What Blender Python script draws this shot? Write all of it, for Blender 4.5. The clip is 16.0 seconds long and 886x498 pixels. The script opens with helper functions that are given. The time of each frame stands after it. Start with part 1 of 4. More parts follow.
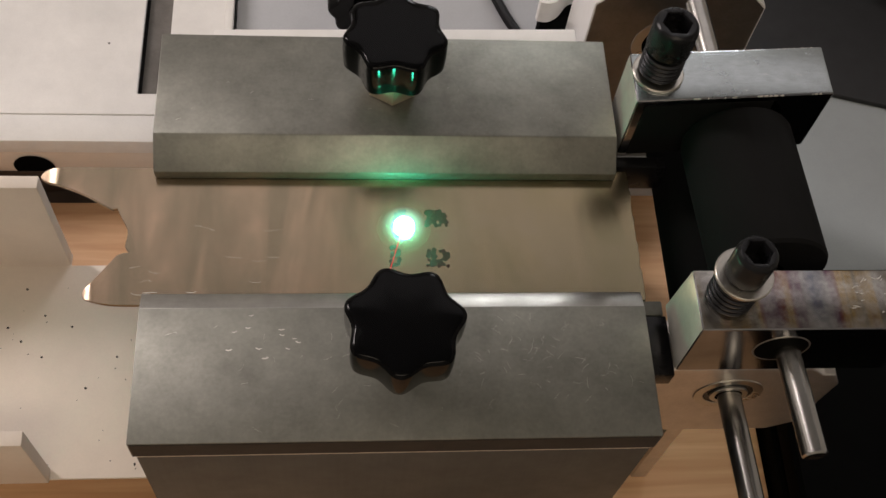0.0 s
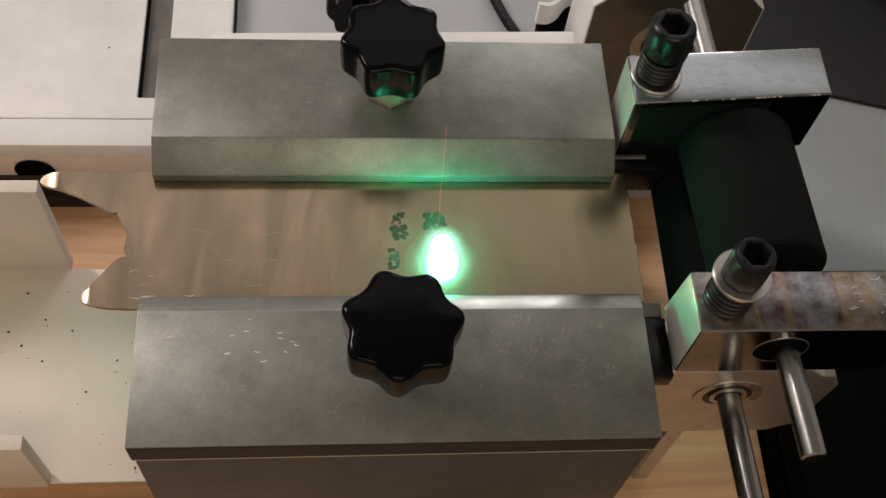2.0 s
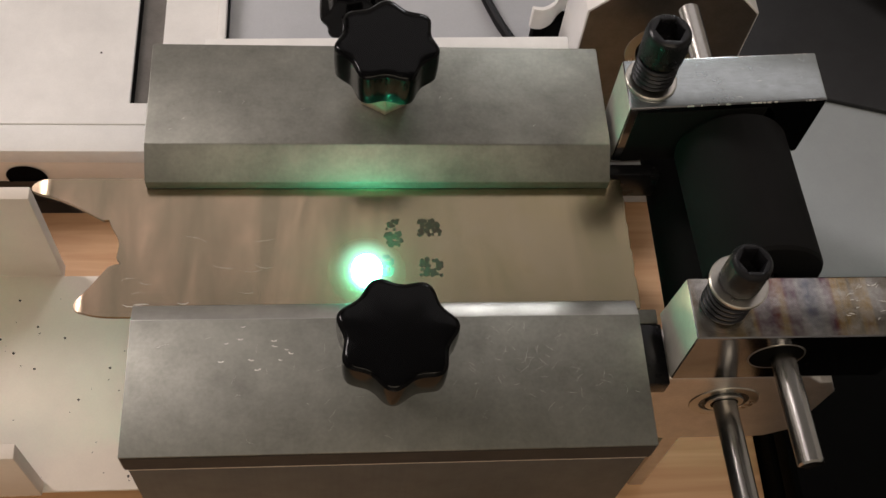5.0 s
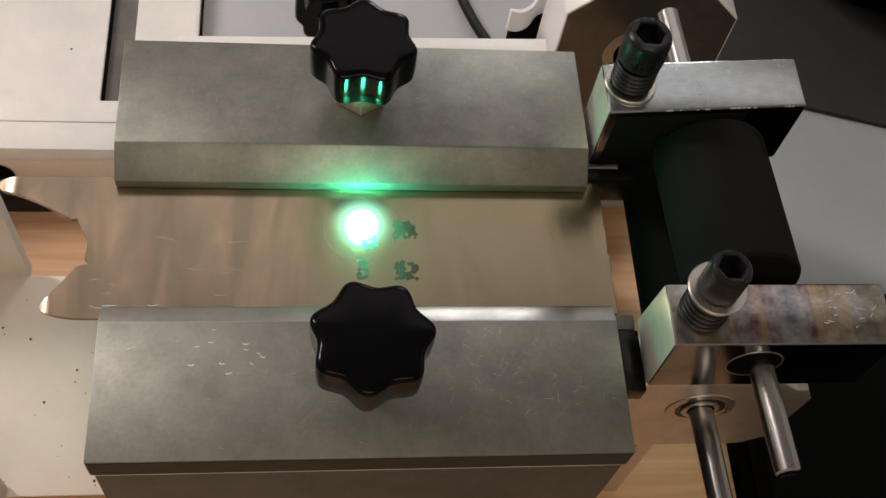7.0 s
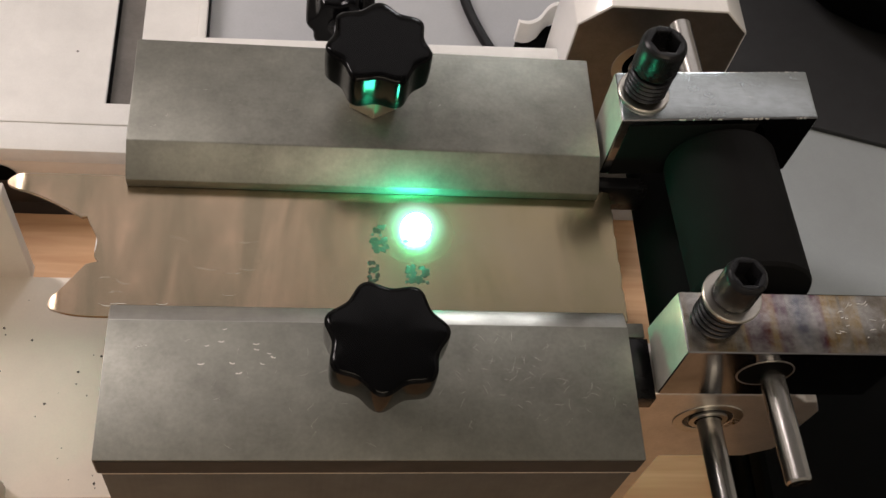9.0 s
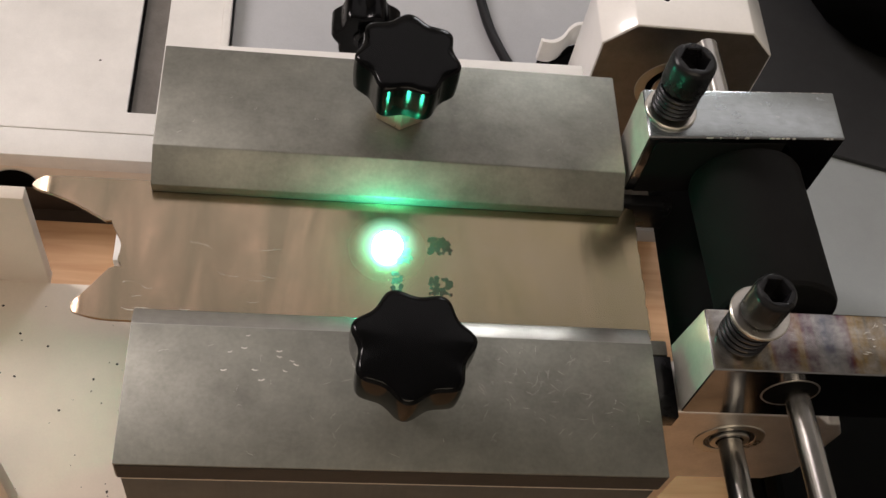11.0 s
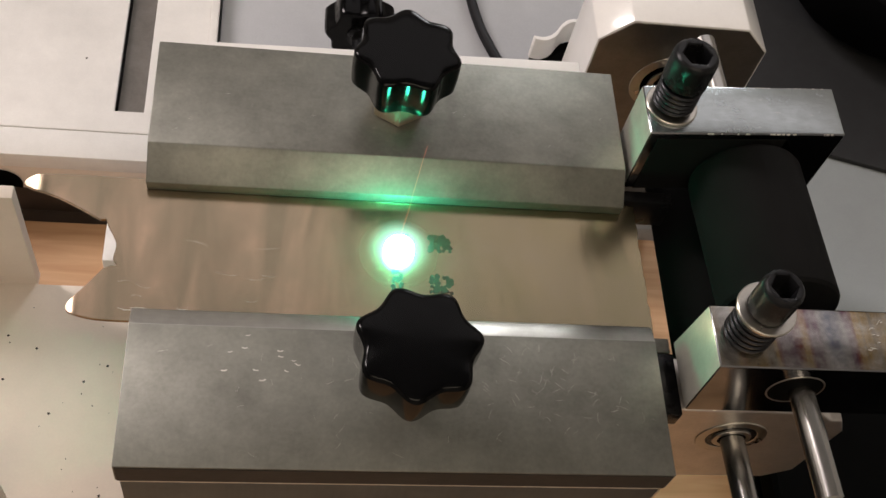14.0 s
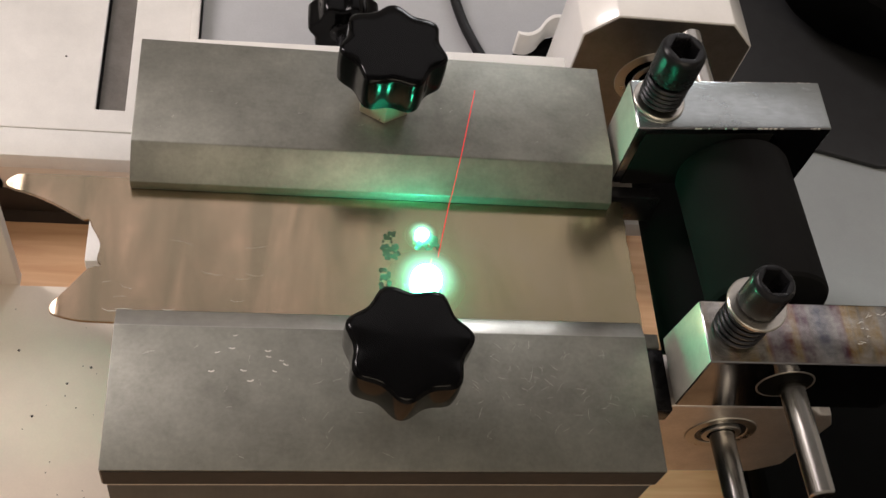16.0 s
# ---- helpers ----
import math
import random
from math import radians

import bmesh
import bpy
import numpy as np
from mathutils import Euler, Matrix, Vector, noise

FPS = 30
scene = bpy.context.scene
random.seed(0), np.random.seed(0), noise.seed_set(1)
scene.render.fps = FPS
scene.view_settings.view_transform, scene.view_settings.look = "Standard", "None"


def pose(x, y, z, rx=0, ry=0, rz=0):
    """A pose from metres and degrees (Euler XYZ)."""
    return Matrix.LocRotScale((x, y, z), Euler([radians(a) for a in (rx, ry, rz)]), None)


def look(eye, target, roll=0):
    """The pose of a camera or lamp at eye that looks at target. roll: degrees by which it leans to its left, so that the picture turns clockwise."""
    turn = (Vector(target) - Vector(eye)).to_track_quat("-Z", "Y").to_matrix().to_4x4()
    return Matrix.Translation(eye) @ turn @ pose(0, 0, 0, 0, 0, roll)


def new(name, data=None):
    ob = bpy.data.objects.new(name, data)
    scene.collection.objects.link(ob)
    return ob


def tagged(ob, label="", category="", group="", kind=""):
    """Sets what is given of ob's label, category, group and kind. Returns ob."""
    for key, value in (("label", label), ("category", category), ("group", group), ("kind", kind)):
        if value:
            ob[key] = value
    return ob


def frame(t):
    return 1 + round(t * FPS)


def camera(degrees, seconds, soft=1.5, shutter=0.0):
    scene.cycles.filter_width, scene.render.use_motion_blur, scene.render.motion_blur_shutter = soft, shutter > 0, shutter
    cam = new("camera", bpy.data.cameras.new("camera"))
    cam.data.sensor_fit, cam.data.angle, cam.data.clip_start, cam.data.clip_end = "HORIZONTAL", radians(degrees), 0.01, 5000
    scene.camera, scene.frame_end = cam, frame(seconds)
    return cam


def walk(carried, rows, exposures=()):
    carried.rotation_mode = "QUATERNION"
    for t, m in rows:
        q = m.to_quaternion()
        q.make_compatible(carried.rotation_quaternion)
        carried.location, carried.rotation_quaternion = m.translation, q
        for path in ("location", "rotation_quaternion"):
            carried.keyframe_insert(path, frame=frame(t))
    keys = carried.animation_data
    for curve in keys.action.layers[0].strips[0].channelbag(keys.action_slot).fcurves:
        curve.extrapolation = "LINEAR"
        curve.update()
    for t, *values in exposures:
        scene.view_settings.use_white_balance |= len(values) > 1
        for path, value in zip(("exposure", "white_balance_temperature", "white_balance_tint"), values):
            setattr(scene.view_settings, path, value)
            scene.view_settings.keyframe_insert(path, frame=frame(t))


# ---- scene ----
cam = camera(43.40, 16.0)
PATH = [
    (0, 0.07223, -0.13006, 0.37663, 28.912, -4.792, -2.668),
    (0.5, 0.07262, -0.13090, 0.37633, 29.045, -4.759, -2.678),
    (1, 0.07314, -0.13046, 0.37679, 29.017, -4.673, -2.715),
    (1.5, 0.07362, -0.13062, 0.37684, 29.061, -4.613, -2.730),
    (2, 0.07451, -0.13025, 0.37677, 29.060, -4.498, -2.757),
    (2.5, 0.07445, -0.13051, 0.37675, 29.125, -4.488, -2.816),
    (3, 0.07418, -0.13007, 0.37656, 29.123, -4.510, -2.879),
    (3.5, 0.07435, -0.12967, 0.37676, 29.121, -4.460, -2.933),
    (4, 0.07456, -0.12957, 0.37650, 29.181, -4.422, -2.980),
    (6.5, 0.07331, -0.12453, 0.37198, 29.272, -5.947, -3.292),
    (7, 0.07305, -0.12459, 0.36988, 29.412, -6.293, -3.280),
    (7.5, 0.07198, -0.12419, 0.36851, 29.282, -6.254, -3.425),
    (8, 0.07096, -0.12566, 0.36746, 29.262, -5.974, -3.752),
    (8.5, 0.06734, -0.12776, 0.36461, 29.826, -6.568, -3.510),
    (9, 0.06391, -0.12900, 0.36468, 30.400, -7.396, -2.695),
    (11.5, 0.05211, -0.13296, 0.35787, 31.678, -8.109, -1.519),
    (12, 0.04783, -0.13278, 0.35686, 31.707, -8.461, -1.679),
    (12.5, 0.04709, -0.13313, 0.35546, 31.850, -8.588, -1.799),
    (13, 0.04664, -0.13239, 0.35419, 31.862, -8.766, -1.995),
    (13.5, 0.04662, -0.13156, 0.35390, 31.807, -8.878, -2.172),
    (14, 0.04684, -0.13114, 0.35281, 31.833, -8.940, -2.393),
    (14.5, 0.04631, -0.13019, 0.35214, 31.765, -9.079, -2.635),
    (15, 0.04599, -0.12936, 0.35176, 31.689, -9.197, -2.862),
    (15.5, 0.04474, -0.12885, 0.35117, 31.686, -9.389, -3.174),
    (16, 0.04444, -0.12913, 0.34994, 31.810, -9.543, -3.363),
]
walk(cam, [(row[0], pose(*row[1:])) for row in PATH], exposures=[(0, 0.01), (4.2, 0.07), (8, 0.2), (11.5, 0.22), (16, 0.26)])

# ---- light ----
world = bpy.data.worlds.new("room_air")
scene.world = world
world.use_nodes = True
world.node_tree.nodes["Background"].inputs[0].default_value = (0.75, 0.82, 0.9, 1)
world.node_tree.nodes["Background"].inputs[1].default_value = 0.05


def unseen_lamp(x, y, z, sx, sy, watts, colour, aim):
    data = bpy.data.lights.new("unseen_lamp", "AREA")
    data.shape, data.size, data.size_y, data.energy, data.color = "RECTANGLE", sx, sy, watts, colour
    ob = new("unseen_lamp", data)
    ob.matrix_world = look((x, y, z), aim)
    return ob


# None of these sources is visible: a broad soft panel, then the left key
unseen_lamp(0.75, 1.66, 1.86, 2.8, 1.36, 8.0, (1.0, 0.915, 0.91), (0.75, 1.66, 0))
unseen_lamp(-1.55, 1.15, 1.6, 0.3, 1.5, 47, (1.0, 0.89, 0.87), (-0.1, 0.3, -0.1))
# Warm light added so the far jaw's sloped lip turns golden
unseen_lamp(0.0, -1.15, 1.86, 1.8, 0.6, 14, (1.0, 0.84, 0.65), (0.0, -1.15, 0))
# Low back light added for highlights on the near lip and knob rims
unseen_lamp(0.85, 2.3, 0.95, 0.55, 0.4, 9, (0.97, 0.98, 1.0), (0.1, 0.1, 0))

# ---- building helpers: millimetres, jaw top at height 0 ----
MM = 0.001
BASE = {}


def thing(name, x, y, z, label, category, group="", kind=""):
    ob = new(name)
    ob.empty_display_size = 0.01
    ob.location = (x * MM, y * MM, z * MM)
    BASE[ob] = Vector((x, y, z))
    return tagged(ob, label, category, group, kind)


def finish(bm, angle=24):
    bmesh.ops.recalc_face_normals(bm, faces=bm.faces)
    for f in bm.faces:
        f.smooth = len(f.verts) <= 4
    for e in bm.edges:
        e.smooth = len(e.link_faces) == 2 and e.calc_face_angle(0) < radians(angle)


def part(name, bm, material, parent=None, label="", base=None):
    """Link a bmesh in millimetres as one mesh object under a thing or under a part."""
    finish(bm)
    if parent is not None and base is None:
        base = BASE[parent]
    base = Vector(base or (0, 0, 0))
    for v in bm.verts:
        v.co = (v.co - base) * MM
    me = bpy.data.meshes.new(name)
    bm.to_mesh(me)
    bm.free()
    for m in material if isinstance(material, (list, tuple)) else [material]:
        me.materials.append(m)
    ob = new(name, me)
    BASE[ob] = base
    if parent is not None:
        ob.parent = parent
    else:
        ob.location = base * MM
    if label:
        ob["label"] = label
    return ob


def solid(name, bm, material, label, category, group="", kind="", base=None):
    if base is None:
        lo = [min(v.co[i] for v in bm.verts) for i in range(3)]
        hi = [max(v.co[i] for v in bm.verts) for i in range(3)]
        base = ((lo[0] + hi[0]) / 2, (lo[1] + hi[1]) / 2, lo[2])
    return tagged(part(name, bm, material, None, "", base), label, category, group, kind)


def bevelled(bm, width, segments=2, limit=30):
    if width > 0:
        edges = [e for e in bm.edges if len(e.link_faces) == 2 and e.calc_face_angle(0) > radians(limit)]
        bmesh.ops.bevel(bm, geom=edges, offset=width, segments=segments, affect="EDGES", profile=0.5, clamp_overlap=True)
    return bm


def box(x0, x1, y0, y1, z0, z1, bev=0.0, seg=2):
    bm = bmesh.new()
    bmesh.ops.create_cube(bm, size=1)
    for v in bm.verts:
        v.co = Vector((x0 + (v.co.x + 0.5) * (x1 - x0), y0 + (v.co.y + 0.5) * (y1 - y0), z0 + (v.co.z + 0.5) * (z1 - z0)))
    return bevelled(bm, bev, seg)


def prism(points, axis, a, b, bev=0.0, seg=2):
    """A flat outline drawn out along an axis: (y, z) along x, (x, z) along y, (x, y) along z."""
    bm = bmesh.new()
    put = {"x": lambda p, q, r: (r, p, q), "y": lambda p, q, r: (p, r, q), "z": lambda p, q, r: (p, q, r)}[axis]
    low = [bm.verts.new(put(p, q, a)) for p, q in points]
    high = [bm.verts.new(put(p, q, b)) for p, q in points]
    bm.faces.new(low)
    bm.faces.new(high[::-1])
    n = len(points)
    for i in range(n):
        bm.faces.new((low[i], low[(i + 1) % n], high[(i + 1) % n], high[i]))
    bmesh.ops.recalc_face_normals(bm, faces=bm.faces)
    return bevelled(bm, bev, seg)


def lathe(profile, centre, axis="z", seg=40, shape=None):
    """A turned form: (radius, height) pairs round an axis through centre. shape(angle): a factor on the radius."""
    bm = bmesh.new()
    c = Vector(centre)
    put = {"z": lambda p, q, h: Vector((p, q, h)), "y": lambda p, q, h: Vector((p, h, q)), "x": lambda p, q, h: Vector((h, p, q))}[axis]
    rings = []
    for r, h in profile:
        if r <= 1e-6:
            rings.append([bm.verts.new(c + put(0, 0, h))])
            continue
        ring = []
        for i in range(seg):
            a = 2 * math.pi * i / seg
            k = shape(a, r) if shape else 1.0
            ring.append(bm.verts.new(c + put(r * k * math.cos(a), r * k * math.sin(a), h)))
        rings.append(ring)
    for lo, hi in zip(rings, rings[1:]):
        for i in range(seg):
            j = (i + 1) % seg
            if len(lo) == 1 and len(hi) > 1:
                bm.faces.new((lo[0], hi[i], hi[j]))
            elif len(hi) == 1 and len(lo) > 1:
                bm.faces.new((lo[i], hi[0], lo[j]))
            elif len(lo) > 1:
                bm.faces.new((lo[i], lo[j], hi[j], hi[i]))
    bmesh.ops.recalc_face_normals(bm, faces=bm.faces)
    return bm


def rod_between(p, q, r, chamfer=0.7):
    p, q = Vector(p), Vector(q)
    n = (q - p).length
    bm = lathe([(0, 0), (r - chamfer, 0), (r, chamfer), (r, n - chamfer), (r - chamfer, n), (0, n)], (0, 0, 0), "z", 40)
    bm.transform(Matrix.Translation(p) @ (q - p).to_track_quat("Z", "Y").to_matrix().to_4x4())
    return bm


def tube(path, r, seg=10):
    """A round wire along a list of points."""
    bm = bmesh.new()
    rings = []
    for i, p in enumerate(path):
        p = Vector(p)
        d = (Vector(path[min(i + 1, len(path) - 1)]) - Vector(path[max(i - 1, 0)])).normalized()
        u = d.cross(Vector((0.31, 0.17, 0.93))).normalized()
        w = d.cross(u)
        rings.append([bm.verts.new(p + r * (math.cos(2 * math.pi * k / seg) * u + math.sin(2 * math.pi * k / seg) * w)) for k in range(seg)])
    for lo, hi in zip(rings, rings[1:]):
        for k in range(seg):
            bm.faces.new((lo[k], lo[(k + 1) % seg], hi[(k + 1) % seg], hi[k]))
    bm.faces.new(rings[0])
    bm.faces.new(rings[-1])
    return bm


def joined(*forms):
    bm = forms[0]
    for other in forms[1:]:
        me = bpy.data.meshes.new("joint")
        other.to_mesh(me)
        other.free()
        bm.from_mesh(me)
        bpy.data.meshes.remove(me)
    return bm


# ---- materials ----
def nodes_of(name):
    m = bpy.data.materials.new(name)
    m.use_nodes = True
    nt = m.node_tree
    return m, nt, nt.nodes["Principled BSDF"], nt.links


def surface(name, colour, rough, metal=0.0, grain=0.08, grain_scale=900.0, stain=0.12, stain_scale=45.0, bump=0.02, stretch=(1, 1, 1),
            stain_colour=None, rough_var=0.1, coat=0.0, scratches=0.0):
    """A worn surface: colour mottled by broad stains and fine grain, uneven gloss and fine relief."""
    m, nt, bsdf, link = nodes_of(name)
    geo = nt.nodes.new("ShaderNodeNewGeometry")
    mapping = nt.nodes.new("ShaderNodeMapping")
    mapping.inputs["Scale"].default_value = stretch
    link.new(geo.outputs["Position"], mapping.inputs["Vector"])
    fine = nt.nodes.new("ShaderNodeTexNoise")
    fine.inputs["Scale"].default_value = grain_scale
    fine.inputs["Detail"].default_value = 4
    link.new(mapping.outputs[0], fine.inputs["Vector"])
    broad = nt.nodes.new("ShaderNodeTexNoise")
    broad.inputs["Scale"].default_value = stain_scale
    broad.inputs["Detail"].default_value = 9
    broad.inputs["Roughness"].default_value = 0.68
    link.new(geo.outputs["Position"], broad.inputs["Vector"])
    ramp = nt.nodes.new("ShaderNodeValToRGB")
    ramp.color_ramp.elements[0].position = 0.35
    ramp.color_ramp.elements[1].position = 0.68
    link.new(broad.outputs["Fac"], ramp.inputs["Fac"])
    dark = stain_colour or [c * (1 - stain * 2) for c in colour]
    mix = nt.nodes.new("ShaderNodeMix")
    mix.data_type = "RGBA"
    mix.inputs["A"].default_value = (*colour, 1)
    mix.inputs["B"].default_value = (*dark, 1)
    k = nt.nodes.new("ShaderNodeMath")
    k.operation = "MULTIPLY"
    k.inputs[1].default_value = 0.8 if stain_colour is None else stain
    link.new(ramp.outputs["Color"], k.inputs[0])
    link.new(k.outputs[0], mix.inputs["Factor"])
    bright = nt.nodes.new("ShaderNodeMapRange")
    bright.inputs["To Min"].default_value = 1 - grain
    bright.inputs["To Max"].default_value = 1 + grain
    link.new(fine.outputs["Fac"], bright.inputs["Value"])
    hsv = nt.nodes.new("ShaderNodeHueSaturation")
    link.new(mix.outputs["Result"], hsv.inputs["Color"])
    link.new(bright.outputs[0], hsv.inputs["Value"])
    link.new(hsv.outputs[0], bsdf.inputs["Base Color"])
    rr = nt.nodes.new("ShaderNodeMapRange")
    rr.inputs["To Min"].default_value = max(0.03, rough - rough_var)
    rr.inputs["To Max"].default_value = min(1.0, rough + rough_var)
    link.new(broad.outputs["Fac"], rr.inputs["Value"])
    link.new(rr.outputs[0], bsdf.inputs["Roughness"])
    bsdf.inputs["Metallic"].default_value = metal
    bsdf.inputs["Coat Weight"].default_value = coat
    height = fine.outputs["Fac"]
    if scratches:
        wave = nt.nodes.new("ShaderNodeTexNoise")
        wave.inputs["Scale"].default_value = 260
        wave.inputs["Detail"].default_value = 2
        turn = nt.nodes.new("ShaderNodeMapping")
        turn.inputs["Rotation"].default_value = (0, 0, 0.6)
        turn.inputs["Scale"].default_value = (0.25, 4.0, 1)
        link.new(geo.outputs["Position"], turn.inputs["Vector"])
        link.new(turn.outputs[0], wave.inputs["Vector"])
        add = nt.nodes.new("ShaderNodeMath")
        add.operation = "MULTIPLY_ADD"
        add.inputs[1].default_value = scratches
        link.new(wave.outputs["Fac"], add.inputs[0])
        link.new(fine.outputs["Fac"], add.inputs[2])
        height = add.outputs[0]
    if bump:
        b = nt.nodes.new("ShaderNodeBump")
        b.inputs["Strength"].default_value = bump
        b.inputs["Distance"].default_value = 0.001
        link.new(height, b.inputs["Height"])
        link.new(b.outputs[0], bsdf.inputs["Normal"])
    return m


def glow(name, colour, strength, veil=0.0):
    """Glowing plasma or laser light; veil: how far one sees through it."""
    m = bpy.data.materials.new(name)
    m.use_nodes = True
    nt = m.node_tree
    nt.nodes.clear()
    out = nt.nodes.new("ShaderNodeOutputMaterial")
    em = nt.nodes.new("ShaderNodeEmission")
    em.inputs[0].default_value = (*colour, 1)
    em.inputs[1].default_value = strength
    if veil:
        tr = nt.nodes.new("ShaderNodeBsdfTransparent")
        add = nt.nodes.new("ShaderNodeAddShader")
        nt.links.new(em.outputs[0], add.inputs[0])
        nt.links.new(tr.outputs[0], add.inputs[1])
        nt.links.new(add.outputs[0], out.inputs[0])
    else:
        nt.links.new(em.outputs[0], out.inputs[0])
    return m


STEEL = surface("ground_steel", (0.24, 0.238, 0.206), 0.45, 0.8, grain=0.16, grain_scale=600, stain=0.27, stain_scale=28, bump=0.025, rough_var=0.12, scratches=0.3)
# Darker, bluish steel: the jaw sides' dim reflections are put into the colour
STEEL_EDGE = surface("dim_steel_side", (0.082, 0.104, 0.12), 0.36, 0.8, grain=0.12, bump=0.02, stretch=(4, 1, 0.05), grain_scale=160, rough_var=0.12)
CHROME = surface("polished_steel", (0.62, 0.61, 0.58), 0.16, 1.0, grain=0.05, stain=0.14, stain_scale=90, bump=0.01, rough_var=0.08)
ROD = surface("bright_rod_steel", (0.40, 0.385, 0.36), 0.24, 1.0, grain=0.08, bump=0.015, stretch=(1, 0.1, 1), rough_var=0.07)
KNOB = surface("black_plastic", (0.0018, 0.0018, 0.002), 0.13, 0.0, grain=0.1, stain=0.1, bump=0.0, rough_var=0.05)
BLACK_OXIDE = surface("black_oxide_steel", (0.008, 0.008, 0.009), 0.27, 0.0, grain=0.2, bump=0.02)
SPRING = surface("spring_steel", (0.05, 0.05, 0.055), 0.3, 0.9, grain=0.15, bump=0.02)
RUBBER = surface("foam_rubber_and_recess", (0.0055, 0.0054, 0.0052), 0.95, 0.0, grain=0.3, grain_scale=1800, bump=0.12)
CREAM = surface("cream_painted_metal", (0.77, 0.68, 0.59), 0.5, 0.0, grain=0.04, stain=0.06, stain_scale=22, bump=0.03)
WHITE = surface("off_white_paint", (0.81, 0.79, 0.76), 0.42, 0.0, grain=0.04, stain=0.13, stain_scale=11, bump=0.03)
GLOSS = surface("glossy_white_paint", (0.82, 0.80, 0.77), 0.3, 0.0, grain=0.03, stain=0.05, stain_scale=30, bump=0.02, coat=0.7)
GREY = surface("grey_sheet_metal", (0.42, 0.43, 0.45), 0.55, 0.0, grain=0.06, stain=0.08, stain_scale=14, bump=0.02)
TABLE = surface("grey_laminate", (0.31, 0.34, 0.35), 0.5, 0.0, grain=0.05, stain=0.1, stain_scale=8, bump=0.01)
BEARING = surface("bearing_steel", (0.55, 0.52, 0.47), 0.3, 1.0, grain=0.1, bump=0.02)
ALU = surface("bare_aluminium", (0.68, 0.64, 0.60), 0.42, 1.0, grain=0.1, stain=0.1, stain_scale=70, bump=0.04)
BLACK = surface("matt_black", (0.0025, 0.0025, 0.0025), 0.7, 0.0, grain=0.2, bump=0.05)
CABLE = surface("black_cable", (0.006, 0.006, 0.007), 0.45, 0.0, bump=0.03)
HUB = surface("brassy_hub_metal", (0.66, 0.58, 0.44), 0.3, 0.8, grain=0.06, stain=0.1, bump=0.01)
LIP = surface("polished_lip_steel", (0.40, 0.39, 0.36), 0.34, 0.95, grain=0.08, stain=0.15, stain_scale=60, bump=0.012, stretch=(0.15, 1, 1), rough_var=0.1)
EDGE_SHADE = surface("edge_shade", (0.028, 0.026, 0.024), 0.6, 0.0, grain=0.2, bump=0.05, stretch=(0.2, 1, 1))
# Pale colour gives the bracket's left end its lit look
LIT_END = surface("lit_bracket_end", (0.62, 0.60, 0.52), 0.33, 0.55, grain=0.06, stain=0.12, stain_scale=80, bump=0.012, rough_var=0.08)
for material, level in ((KNOB, 0.5), (CABLE, 0.15), (EDGE_SHADE, 0.25), (RUBBER, 0.12), (BLACK, 0.03), (BLACK_OXIDE, 0.22)):
    material.node_tree.nodes["Principled BSDF"].inputs["Specular IOR Level"].default_value = level
KNOB.node_tree.nodes["Principled BSDF"].inputs["IOR"].default_value = 1.2
SPECK = surface("dark_grit", (0.06, 0.05, 0.045), 0.8, 0.0, bump=0.1)
SOOT = surface("burnt_engraving", (0.035, 0.018, 0.008), 0.75, 0.0, grain=0.4, grain_scale=2500, stain=0.2, stain_scale=600, bump=0.3)
TABLE_SHADE = surface("shaded_table_sheet", (0.018, 0.019, 0.021), 0.8, 0.0, grain=0.1, bump=0.03)
FACE = surface("machined_face_metal", (0.30, 0.275, 0.25), 0.4, 0.95, grain=0.1, stain=0.14, stain_scale=60, bump=0.03)
GAP_SHADE = surface("gap_shade_brown", (0.055, 0.036, 0.024), 0.7, 0.0, grain=0.15, stain=0.15, bump=0.04, stretch=(0.1, 1, 1))
GLINT = surface("scratch_and_glint", (0.66, 0.62, 0.56), 0.45, 0.0, bump=0.0)
BRIGHT_MARK = surface("scratch_and_lit_gap", (0.55, 0.53, 0.48), 0.45, 0.3, bump=0.02)
WALL = surface("wall_paint", (0.6, 0.58, 0.54), 0.8, 0.0, stain=0.05, stain_scale=2, bump=0.02, grain_scale=200)
CEILING = surface("ceiling_paint", (0.4, 0.39, 0.375), 0.9, 0.0, stain=0.04, stain_scale=2, bump=0.02, grain_scale=200)
PLASMA = glow("plasma_light", (0.06, 1.0, 0.56), 105.0, 1.0)
EMBER = glow("red_glow", (1.0, 0.05, 0.03), 1.6, 1.0)
RED = glow("red_laser_light", (1.0, 0.06, 0.06), 0.85)
PALE_RED = glow("faint_laser_light", (1.0, 0.22, 0.13), 0.22, 1.0)


